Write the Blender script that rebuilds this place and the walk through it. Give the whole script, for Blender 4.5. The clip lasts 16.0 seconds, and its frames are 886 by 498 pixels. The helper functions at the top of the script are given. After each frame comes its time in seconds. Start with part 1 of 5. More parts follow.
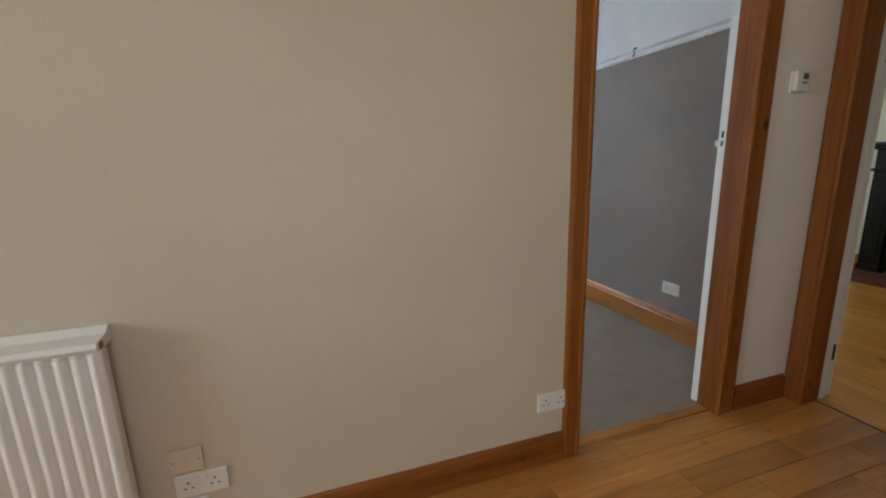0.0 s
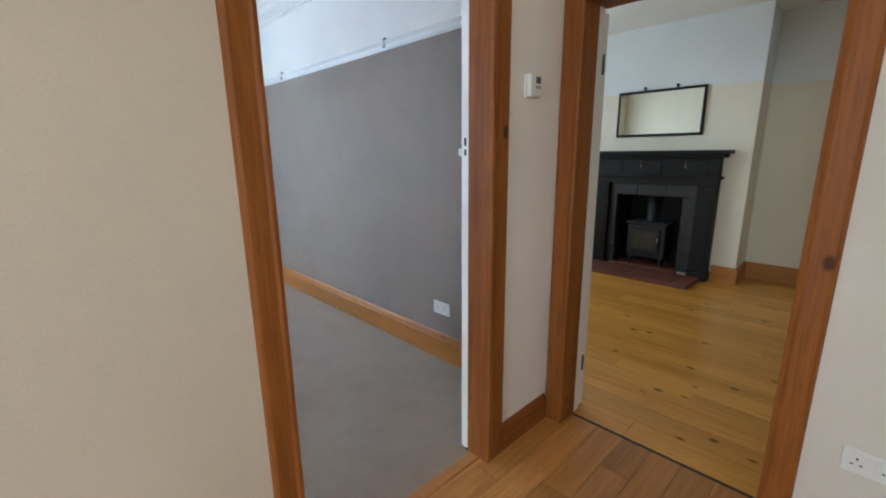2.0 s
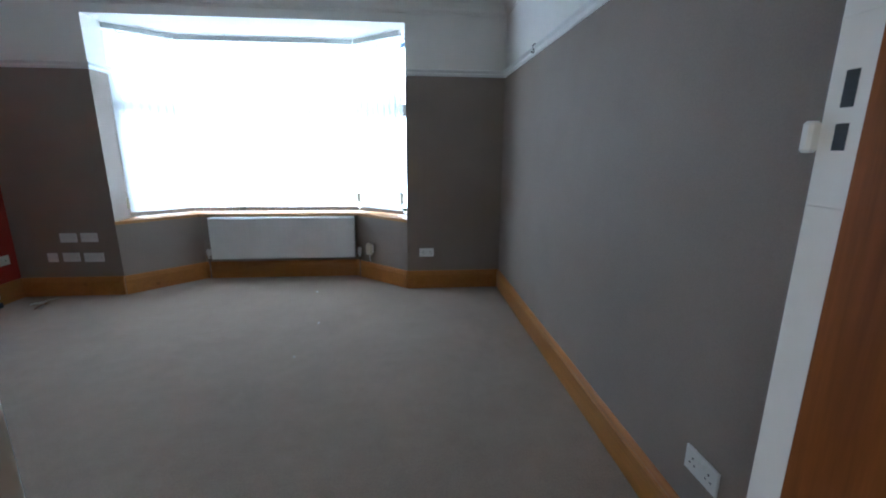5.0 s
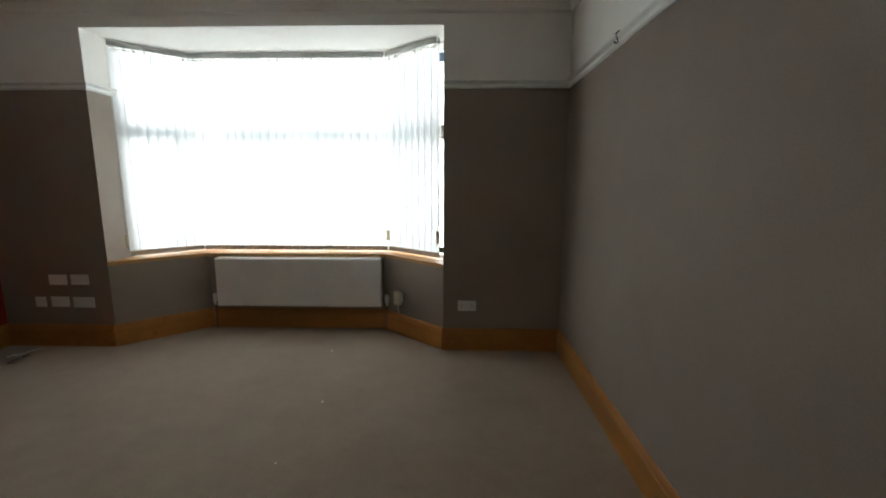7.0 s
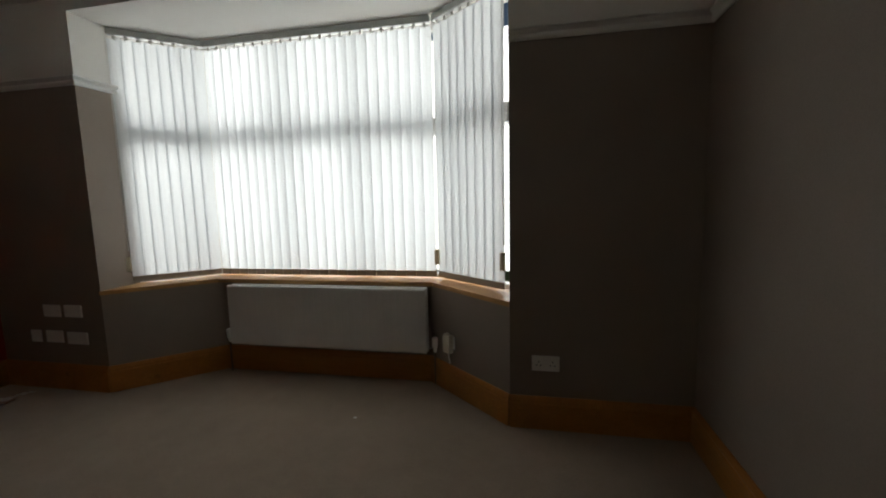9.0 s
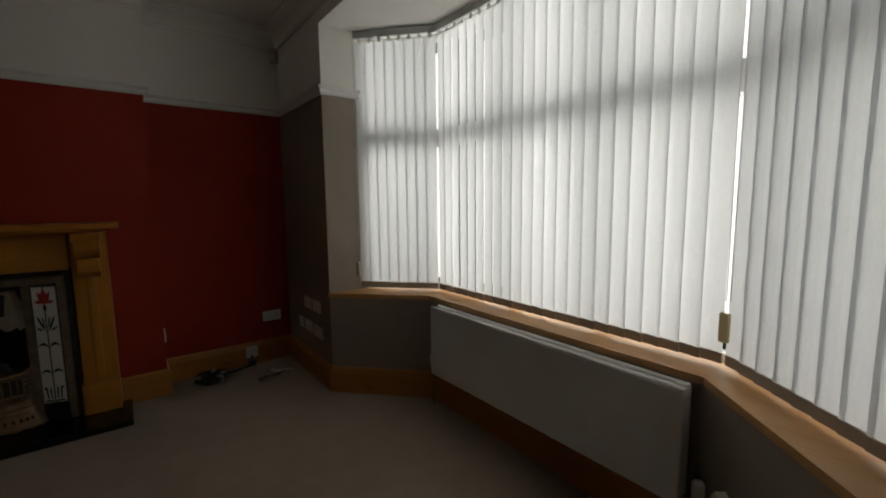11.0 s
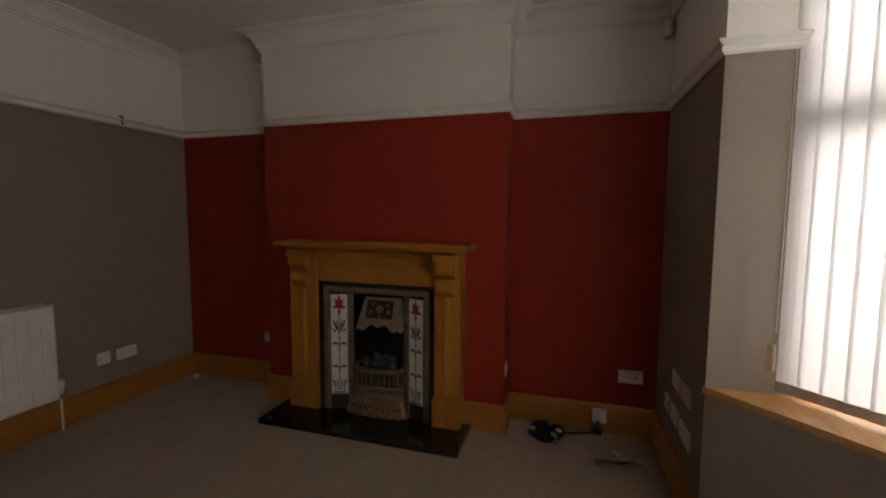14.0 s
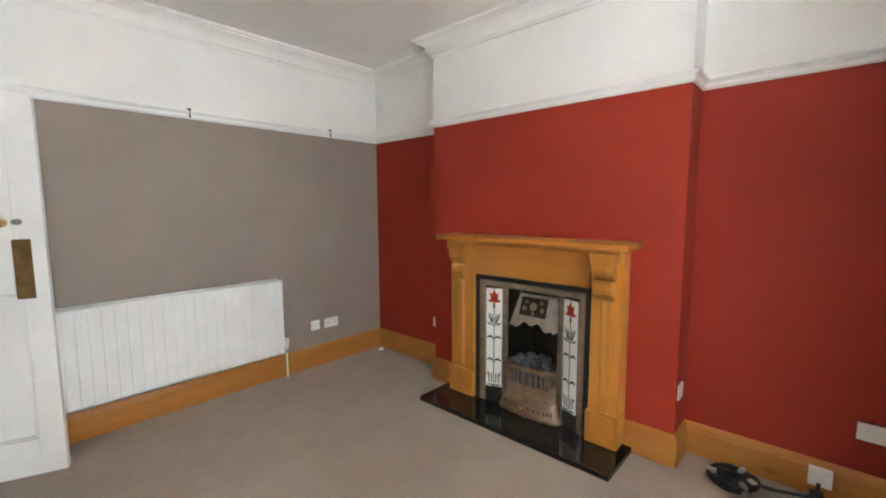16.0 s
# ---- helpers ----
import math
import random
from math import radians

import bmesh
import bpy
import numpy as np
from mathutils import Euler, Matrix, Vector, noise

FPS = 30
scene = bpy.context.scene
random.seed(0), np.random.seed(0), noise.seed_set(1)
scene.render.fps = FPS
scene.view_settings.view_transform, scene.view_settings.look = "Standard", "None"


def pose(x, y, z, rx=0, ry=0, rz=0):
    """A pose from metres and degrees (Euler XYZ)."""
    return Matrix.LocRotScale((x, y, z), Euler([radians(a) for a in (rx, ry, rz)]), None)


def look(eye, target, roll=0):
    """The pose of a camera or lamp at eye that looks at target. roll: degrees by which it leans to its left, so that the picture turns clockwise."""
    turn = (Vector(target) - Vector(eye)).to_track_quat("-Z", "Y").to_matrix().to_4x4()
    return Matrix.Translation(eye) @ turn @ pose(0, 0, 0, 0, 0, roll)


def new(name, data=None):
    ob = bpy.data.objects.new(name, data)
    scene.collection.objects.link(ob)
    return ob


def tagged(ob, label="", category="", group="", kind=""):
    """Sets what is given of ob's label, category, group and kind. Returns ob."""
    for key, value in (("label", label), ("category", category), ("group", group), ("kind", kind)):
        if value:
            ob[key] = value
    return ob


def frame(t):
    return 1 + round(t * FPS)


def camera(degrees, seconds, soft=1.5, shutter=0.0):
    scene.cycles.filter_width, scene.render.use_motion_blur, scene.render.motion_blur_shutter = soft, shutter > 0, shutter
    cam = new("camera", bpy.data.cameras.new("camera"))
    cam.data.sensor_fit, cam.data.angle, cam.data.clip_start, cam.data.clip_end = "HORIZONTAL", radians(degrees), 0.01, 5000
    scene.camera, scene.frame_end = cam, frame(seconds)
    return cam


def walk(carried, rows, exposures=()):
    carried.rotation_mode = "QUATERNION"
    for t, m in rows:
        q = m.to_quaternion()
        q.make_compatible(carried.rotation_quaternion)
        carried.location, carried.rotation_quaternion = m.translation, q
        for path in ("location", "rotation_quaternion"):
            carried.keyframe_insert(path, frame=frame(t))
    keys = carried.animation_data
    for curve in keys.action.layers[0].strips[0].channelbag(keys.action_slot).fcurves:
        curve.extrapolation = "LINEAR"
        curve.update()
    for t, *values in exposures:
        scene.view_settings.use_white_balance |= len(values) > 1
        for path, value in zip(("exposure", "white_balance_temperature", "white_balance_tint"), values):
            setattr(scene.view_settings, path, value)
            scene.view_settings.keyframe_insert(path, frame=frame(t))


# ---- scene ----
cam = camera(93.4, 16.0, soft=2.0)
PATH = [
    (0, (0.188, 1.018, 1.35), (0.787, 2.878, 0.927), -1.7),
    (0.5, (0.386, 1.055, 1.359), (1.105, 2.874, 0.939), -1.0),
    (1, (0.59, 1.084, 1.378), (1.515, 2.805, 0.953), -1.1),
    (1.5, (0.739, 1.233, 1.387), (1.955, 2.761, 0.956), -0.4),
    (2, (0.837, 1.385, 1.377), (2.195, 2.786, 0.933), -0.6),
    (2.5, (0.991, 1.491, 1.375), (2.252, 2.989, 0.963), -1.1),
    (3, (1.198, 1.577, 1.383), (2.25, 3.22, 0.942), -0.5),
    (3.5, (1.339, 1.733, 1.358), (2.242, 3.463, 0.92), 1.1),
    (4, (1.48, 1.923, 1.374), (2.237, 3.722, 0.938), 1.8),
    (4.5, (1.618, 2.078, 1.377), (2.019, 3.99, 0.951), 0.6),
    (4.7, (1.679, 2.131, 1.376), (1.915, 4.063, 0.917), 0.7),
    (6.8, (1.805, 2.948, 1.255), (1.845, 4.928, 0.979), -0.4),
    (7, (1.811, 3.068, 1.352), (1.764, 5.043, 1.043), 0.1),
    (7.5, (1.86, 3.316, 1.282), (1.647, 5.277, 0.954), 0.7),
    (8, (1.843, 3.635, 1.285), (1.743, 5.615, 1.019), 0.8),
    (8.2, (1.841, 3.71, 1.275), (1.729, 5.691, 1.018), 0.6),
    (10.3, (1.817, 4.945, 1.315), (0.701, 6.593, 1.118), -0.7),
    (10.5, (1.812, 5.065, 1.356), (0.604, 6.646, 1.151), 0.2),
    (11, (1.757, 5.239, 1.344), (0.179, 6.447, 1.116), -0.6),
    (11.5, (1.594, 5.304, 1.372), (-0.19, 6.195, 1.224), 1.3),
    (12, (1.461, 5.464, 1.388), (-0.461, 5.981, 1.191), -1.3),
    (12.5, (1.376, 5.638, 1.399), (-0.614, 5.676, 1.203), 1.2),
    (13, (1.286, 5.729, 1.412), (-0.69, 5.509, 1.198), -0.6),
    (13.5, (1.09, 5.751, 1.407), (-0.864, 5.35, 1.261), 2.7),
    (14, (0.939, 5.773, 1.424), (-0.972, 5.207, 1.259), 0.4),
    (14.5, (0.829, 5.85, 1.432), (-0.95, 4.959, 1.231), 1.2),
    (15, (0.769, 5.916, 1.432), (-0.893, 4.819, 1.247), -0.3),
    (15.5, (0.765, 5.935, 1.435), (-0.851, 4.773, 1.245), 0.1),
    (16, (0.765, 5.943, 1.443), (-0.705, 4.603, 1.237), -0.3),
]
EXPOSURES = [(0.0, 0.38, 5450, 4), (0.5, 0.62, 5400, 3), (1.0, 0.85, 5300, 4), (2.0, 1.05, 5100, 3), (3.0, 1.15, 4800, 2), (4.0, 1.1, 4600, 1), (4.5, 0.48, 4700, 2), (7.0, -0.92, 6700, 4), (8.0, -1.62, 6900, 6), (10.5, -2.47, 7450, 10), (11.5, -2.72, 7600, 11), (12.5, -2.7, 7800, 12), (13.0, -2.42, 7900, 12), (13.5, -2.2, 7900, 14), (14.0, -1.53, 8200, 22), (14.5, -0.32, 8100, 12), (15.0, 0.38, 7000, 8), (15.5, 1.02, 6700, 9), (16.0, 1.02, 6600, 10)]
walk(cam, [(t, look(eye, target, roll)) for t, eye, target, roll in PATH], EXPOSURES)

# ---- world and large lights ----
world = bpy.data.worlds.new("sky")
scene.world = world
world.use_nodes = True
wn = world.node_tree
sky = wn.nodes.new("ShaderNodeTexSky")
sky.sky_type = "NISHITA"
sky.sun_disc = False
sky.sun_elevation, sky.sun_rotation = radians(38), radians(200)
wn.nodes["Background"].inputs[1].default_value = 0.12
wn.links.new(sky.outputs[0], wn.nodes["Background"].inputs[0])
sun_data = bpy.data.lights.new("sun", "SUN")
sun_data.energy, sun_data.angle, sun_data.color = 0.8, radians(12), (1.0, 0.96, 0.9)
sun = new("sun", sun_data)
sun.matrix_world = look((2.0, -8.0, 8.0), (0, 0, 0))


def window_light(name, eye, target, w, h, power, colour):
    d = bpy.data.lights.new(name, "AREA")
    d.shape, d.size, d.size_y, d.energy, d.color = "RECTANGLE", w, h, power, colour
    o = new(name, d)
    o.matrix_world = look(eye, target)
    return o


DN_OUT = 5.02
DAY = (0.93, 0.97, 1.0)
window_light("bay_daylight_front", (0.315, 7.45, 1.6), (0.315, 0.0, 1.5), 1.9, 1.8, 186, DAY)
window_light("bay_daylight_west", (-1.16, 7.22, 1.6), (-0.40, 6.32, 1.55), 0.65, 1.8, 54, DAY)
window_light("bay_daylight_east", (1.83, 7.22, 1.6), (1.05, 6.32, 1.55), 0.65, 1.8, 50, DAY)
window_light("hall_daylight", (-5.12, 0.85, 1.65), (0.6, 1.9, 1.3), 1.15, 1.5, 58, (1.0, 0.955, 0.87))
# added warm fill behind the unseen south wall, brightens the hall's north wall
window_light("hall_fill_light", (0.1, -0.12, 1.80), (0.40, 2.4, 1.70), 0.95, 1.10, 7.2, (1.0, 0.87, 0.68))
window_light("dining_daylight", (4.2, DN_OUT, 1.6), (4.2, 1.5, 1.2), 1.6, 1.5, 16.5, (1.0, 0.985, 0.93))


# ---- materials ----
def base_mat(name, rough=0.6, metal=0.0, spec=0.5):
    m = bpy.data.materials.new(name)
    m.use_nodes = True
    p = m.node_tree.nodes["Principled BSDF"]
    p.inputs["Roughness"].default_value = rough
    p.inputs["Metallic"].default_value = metal
    p.inputs["Specular IOR Level"].default_value = spec
    return m, m.node_tree.nodes, m.node_tree.links, p


def rgb(c):
    return (c[0], c[1], c[2], 1.0)


def coords(n, l, scale=(1, 1, 1)):
    tc, mp = n.new("ShaderNodeTexCoord"), n.new("ShaderNodeMapping")
    mp.inputs["Scale"].default_value = scale
    l.new(tc.outputs["Object"], mp.inputs["Vector"])
    return mp.outputs[0]


def noise_tex(n, l, vec, scale, detail=4.0, rough=0.55):
    t = n.new("ShaderNodeTexNoise")
    t.inputs["Scale"].default_value, t.inputs["Detail"].default_value = scale, detail
    t.inputs["Roughness"].default_value = rough
    l.new(vec, t.inputs["Vector"])
    return t.outputs["Fac"]


def ramp(n, l, fac, stops):
    r = n.new("ShaderNodeValToRGB")
    while len(r.color_ramp.elements) < len(stops):
        r.color_ramp.elements.new(0.5)
    for e, (p, c) in zip(r.color_ramp.elements, stops):
        e.position, e.color = p, rgb(c)
    l.new(fac, r.inputs[0])
    return r.outputs[0]


def mixc(n, l, fac, a, b, mode="MIX"):
    x = n.new("ShaderNodeMix")
    x.data_type, x.blend_type = "RGBA", mode
    for sock, v in ((x.inputs[0], fac), (x.inputs[6], a), (x.inputs[7], b)):
        if hasattr(v, "links"):
            l.new(v, sock)
        elif isinstance(v, tuple):
            sock.default_value = rgb(v)
        else:
            sock.default_value = v
    return x.outputs[2]


def bumped(n, l, p, height, strength, dist=0.002):
    b = n.new("ShaderNodeBump")
    b.inputs["Strength"].default_value, b.inputs["Distance"].default_value = strength, dist
    l.new(height, b.inputs["Height"])
    l.new(b.outputs[0], p.inputs["Normal"])


def shade(c, k):
    return tuple(min(1.0, v * k) for v in c)


def paint(name, c, rough=0.7, grain=220.0, bump=0.11, blotch=0.08, spec=0.3):
    """Emulsion on plaster: faint roller stipple, broad uneven patches."""
    m, n, l, p = base_mat(name, rough, 0.0, spec)
    v = coords(n, l)
    big = ramp(n, l, noise_tex(n, l, v, 1.7, 5), ((0.3, shade(c, 1 - blotch)), (0.7, shade(c, 1 + blotch * 0.7))))
    fine = noise_tex(n, l, v, grain, 3)
    col = mixc(n, l, 0.06, big, ramp(n, l, fine, ((0.35, (0.2, 0.2, 0.2)), (0.65, (0.9, 0.9, 0.9)))), "OVERLAY")
    l.new(col, p.inputs["Base Color"])
    bumped(n, l, p, fine, bump, 0.0012)
    return m


def timber(name, light, dark, axis, rough=0.38, knots=0.6, ring=9.0, random_tone=0.0, streak=0.16, kscale=(5.0, 2.2), kr=(0.055, 0.11)):
    """Pine or oak, grain along one axis, with knots and tone that changes from piece to piece."""
    m, n, l, p = base_mat(name, rough, 0.0, 0.45)
    sc = [ring, ring, ring]
    sc[axis] = ring * 0.06
    v = coords(n, l, tuple(sc))
    if random_tone:
        oi, add = n.new("ShaderNodeObjectInfo"), n.new("ShaderNodeVectorMath")
        cmb = n.new("ShaderNodeMath")
        cmb.operation = "MULTIPLY"
        cmb.inputs[1].default_value = 37.0
        l.new(oi.outputs["Random"], cmb.inputs[0])
        l.new(v, add.inputs[0])
        l.new(cmb.outputs[0], add.inputs[1])
        v = add.outputs[0]
    wob = noise_tex(n, l, v, 1.0, 6, 0.6)
    grain = noise_tex(n, l, v, 9.0, 5, 0.65)
    col = ramp(n, l, wob, ((0.28, dark), (0.5, shade(light, 0.86)), (0.72, light)))
    col = mixc(n, l, streak, col, ramp(n, l, grain, ((0.3, (0.15, 0.15, 0.15)), (0.7, (0.85, 0.85, 0.85)))), "OVERLAY")
    if knots:
        ks = [kscale[0]] * 3
        ks[axis] = kscale[1]
        kv = coords(n, l, tuple(ks))
        if random_tone:
            add2 = n.new("ShaderNodeVectorMath")
            l.new(kv, add2.inputs[0])
            l.new(cmb.outputs[0], add2.inputs[1])
            kv = add2.outputs[0]
        vo = n.new("ShaderNodeTexVoronoi")
        vo.inputs["Scale"].default_value = 1.0
        l.new(kv, vo.inputs["Vector"])
        spot = ramp(n, l, vo.outputs["Distance"], ((kr[0], (1, 1, 1)), (kr[1], (0.0, 0.0, 0.0))))
        gate = n.new("ShaderNodeMath")
        gate.operation = "MULTIPLY"
        gate.inputs[1].default_value = knots
        l.new(spot, gate.inputs[0])
        col = mixc(n, l, gate.outputs[0], col, shade(dark, 0.28))
    if random_tone:
        k = n.new("ShaderNodeHueSaturation")
        mr = n.new("ShaderNodeMapRange")
        mr.inputs[3].default_value, mr.inputs[4].default_value = 1 - random_tone, 1 + random_tone
        l.new(oi.outputs["Random"], mr.inputs[0])
        l.new(mr.outputs[0], k.inputs["Value"])
        l.new(col, k.inputs["Color"])
        col = k.outputs[0]
    l.new(col, p.inputs["Base Color"])
    bumped(n, l, p, grain, 0.15, 0.001)
    return m


def plain(name, c, rough=0.4, metal=0.0, spec=0.5, wear=0.1, scale=14.0, bump=0.08):
    """Moulded, cast or enamelled surfaces, with slight soiling and texture."""
    m, n, l, p = base_mat(name, rough, metal, spec)
    v = coords(n, l)
    f = noise_tex(n, l, v, scale, 5)
    l.new(ramp(n, l, f, ((0.3, shade(c, 1 - wear)), (0.7, shade(c, 1 + wear * 0.6)))), p.inputs["Base Color"])
    bumped(n, l, p, noise_tex(n, l, v, scale * 14, 3), bump, 0.0008)
    return m


def carpet_mat(name, c):
    m, n, l, p = base_mat(name, 0.95, 0.0, 0.1)
    v = coords(n, l)
    pile = noise_tex(n, l, v, 520.0, 2, 0.7)
    tuft = noise_tex(n, l, v, 110.0, 3, 0.6)
    broad = noise_tex(n, l, v, 2.4, 5, 0.6)
    brushed = noise_tex(n, l, v, 9.0, 4, 0.65)
    col = ramp(n, l, broad, ((0.3, shade(c, 0.92)), (0.7, shade(c, 1.05))))
    col = mixc(n, l, 0.30, col, ramp(n, l, brushed, ((0.35, (0.42, 0.42, 0.42)), (0.65, (0.57, 0.57, 0.57)))), "OVERLAY")
    col = mixc(n, l, 0.35, col, ramp(n, l, pile, ((0.3, (0.25, 0.25, 0.25)), (0.7, (0.78, 0.78, 0.78)))), "OVERLAY")
    col = mixc(n, l, 0.25, col, ramp(n, l, tuft, ((0.3, (0.3, 0.3, 0.3)), (0.7, (0.7, 0.7, 0.7)))), "OVERLAY")
    l.new(col, p.inputs["Base Color"])
    bumped(n, l, p, tuft, 0.6, 0.006)
    p.inputs["Sheen Weight"].default_value = 0.25
    return m


def blind_mat(name, c, through_share):
    m = bpy.data.materials.new(name)
    m.use_nodes = True
    n, l = m.node_tree.nodes, m.node_tree.links
    n.remove(n["Principled BSDF"])
    d, t, mx = n.new("ShaderNodeBsdfDiffuse"), n.new("ShaderNodeBsdfTranslucent"), n.new("ShaderNodeMixShader")
    v = coords(n, l, (1, 1, 0.15))
    weave = noise_tex(n, l, v, 420.0, 3)
    col = ramp(n, l, weave, ((0.3, shade(c, 0.93)), (0.7, c)))
    l.new(col, d.inputs[0])
    l.new(col, t.inputs[0])
    mx.inputs[0].default_value = through_share
    l.new(d.outputs[0], mx.inputs[1])
    l.new(t.outputs[0], mx.inputs[2])
    l.new(mx.outputs[0], n["Material Output"].inputs[0])
    return m


def glass_mat(name):
    m, n, l, p = base_mat(name, 0.02, 0.0, 0.5)
    p.inputs["Transmission Weight"].default_value = 1.0
    p.inputs["IOR"].default_value = 1.1
    return m


GREY = paint("grey_emulsion", (0.295, 0.242, 0.201))
RED = paint("red_emulsion", (0.325, 0.030, 0.0155))
WHITE = paint("white_emulsion", (0.885, 0.862, 0.815), blotch=0.04)
CEIL = paint("ceiling_white", (0.89, 0.868, 0.82), blotch=0.04)
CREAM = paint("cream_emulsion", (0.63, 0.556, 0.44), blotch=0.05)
# lighter copy of the hall cream; whiter light is put into the colour
LITCREAM = paint("lit_cream_emulsion", (0.86, 0.815, 0.75), blotch=0.05)
# dimmed copy of the same hall paint, for the less lit east wall
DIMCREAM = paint("dim_cream_emulsion", (0.70, 0.655, 0.58), blotch=0.05)
IVORY = paint("ivory_emulsion", (0.78, 0.725, 0.59), blotch=0.05)
ICE = paint("ice_white_emulsion", (0.76, 0.79, 0.80), blotch=0.04)
GLOSS = paint("white_gloss", (0.85, 0.845, 0.82), rough=0.28, grain=60, bump=0.08, blotch=0.04, spec=0.5)
OAK = [timber("honey_skirting_%s" % "xyz"[a], (0.48, 0.198, 0.040), (0.37, 0.138, 0.026), a, 0.36, 0.35) for a in range(3)]
MANTEL = [timber("honey_pine_%s" % "xyz"[a], (0.53, 0.212, 0.034), (0.41, 0.148, 0.024), a, 0.34, 0.25, 9.0, 0.0, 0.10) for a in range(3)]
PINE = [timber("stained_pine_%s" % "xyz"[a], (0.285, 0.098, 0.016), (0.165, 0.049, 0.008), a, 0.50, 0.92, 9.0, 0.0, 0.34, (7.0, 4.5), (0.07, 0.15)) for a in range(3)]
for stained in PINE:
    stained.node_tree.nodes["Principled BSDF"].inputs["Specular IOR Level"].default_value = 0.25
SILLWOOD = timber("sill_pine", (0.56, 0.295, 0.110), (0.41, 0.19, 0.062), 0, 0.38, 0.3)
HALLWOOD = timber("hall_floor_oak", (0.56, 0.255, 0.062), (0.34, 0.130, 0.030), 0, 0.30, 0.9, 5.0, 0.26, 0.30, (6.0, 2.6), (0.06, 0.13))
DINEWOOD = timber("dining_floor_pine", (0.60, 0.290, 0.042), (0.44, 0.19, 0.024), 1, 0.26, 1.0, 5.0, 0.16, 0.22, (7.0, 4.0), (0.06, 0.13))
CARPET = carpet_mat("grey_carpet", (0.313, 0.238, 0.178))
VANE = blind_mat("blind_fabric", (0.83, 0.86, 0.885), 0.42)
HEM = blind_mat("blind_hem_fabric", (0.48, 0.42, 0.35), 0.13)
CORDPLASTIC = blind_mat("cord_weight_plastic", (0.66, 0.58, 0.42), 0.30)
PLASTIC = plain("white_plastic", (0.78, 0.77, 0.74), 0.35, 0, 0.5, 0.04)
YELLOWED = plain("yellowed_plastic", (0.68, 0.62, 0.50), 0.4, 0, 0.5, 0.06)
ENAMEL = plain("radiator_enamel", (0.86, 0.855, 0.83), 0.3, 0, 0.5, 0.05, 5)
UPVC = plain("white_window_frame", (0.82, 0.82, 0.81), 0.3, 0, 0.5, 0.03)
RAILGREY = plain("grey_head_rail", (0.52, 0.53, 0.52), 0.45, 0.2, 0.5, 0.08)
DARK = plain("dark_slot", (0.02, 0.02, 0.02), 0.5, 0, 0.4, 0.1)
BLACK = plain("black_paint", (0.013, 0.012, 0.0115), 0.55, 0, 0.2, 0.25)
BLACKPLASTIC = plain("black_plastic", (0.02, 0.02, 0.022), 0.4, 0, 0.5, 0.2)
SILVER = plain("silver_plastic", (0.42, 0.43, 0.44), 0.35, 0.4, 0.5, 0.15)
GRANITE = plain("black_granite", (0.012, 0.012, 0.013), 0.07, 0, 0.6, 0.5, 160, 0.02)
IRON = plain("cast_iron", (0.045, 0.040, 0.036), 0.48, 0.55, 0.5, 0.4, 22, 0.35)
STEEL = plain("polished_cast_iron", (0.22, 0.168, 0.128), 0.45, 0.45, 0.5, 0.3, 18, 0.25)
BRONZE = plain("bronzed_iron", (0.26, 0.165, 0.100), 0.42, 0.5, 0.5, 0.35, 20, 0.3)
COAL = plain("coal", (0.10, 0.10, 0.105), 0.75, 0, 0.3, 0.5, 40, 0.6)
TILE = plain("cream_glazed_tile", (0.76, 0.75, 0.70), 0.12, 0, 0.5, 0.04)
TULIP = plain("red_glaze", (0.42, 0.045, 0.03), 0.15, 0, 0.5, 0.2)
HOODIRON = plain("burnished_hood_iron", (0.34, 0.27, 0.215), 0.38, 0.4, 0.5, 0.25, 18, 0.2)
LEAFGREEN = plain("green_glaze", (0.028, 0.045, 0.034), 0.15, 0, 0.5, 0.3)
BRASS = plain("brass", (0.55, 0.36, 0.14), 0.3, 0.95, 0.5, 0.25)
AGEDBRASS = plain("aged_brass", (0.24, 0.15, 0.065), 0.42, 0.8, 0.5, 0.35)
PEWTER = plain("pewter_metal", (0.30, 0.29, 0.28), 0.36, 0.85, 0.5, 0.2)
CHROME = plain("chrome", (0.6, 0.6, 0.6), 0.2, 1.0, 0.5, 0.1)
SLATE = plain("grey_slate_slip", (0.021, 0.021, 0.022), 0.45, 0, 0.45, 0.25, 9, 0.25)
QUARRY = plain("red_quarry_tile", (0.15, 0.052, 0.034), 0.5, 0, 0.4, 0.25, 12, 0.3)
STOVE = plain("stove_black", (0.018, 0.018, 0.019), 0.55, 0.2, 0.5, 0.3, 20, 0.2)
PAPER = plain("white_scrap", (0.75, 0.74, 0.70), 0.8, 0, 0.2, 0.1)
SCREEN = plain("grey_display", (0.11, 0.12, 0.115), 0.25, 0, 0.5, 0.1)
SMOKED = plain("smoked_stove_glass", (0.045, 0.045, 0.042), 0.2, 0, 0.5, 0.2)
MORTAR = plain("sub_floor", (0.09, 0.06, 0.04), 0.9, 0, 0.2, 0.2)
GLASS = glass_mat("window_glass")
mm, mnn, mll, mp_ = base_mat("mirror_silver", 0.015, 1.0)
mp_.inputs["Base Color"].default_value = (0.88, 0.9, 0.88, 1)
MIRROR = mm
GRASS = plain("lawn", (0.07, 0.10, 0.035), 0.9, 0, 0.1, 0.3, 3, 0.5)


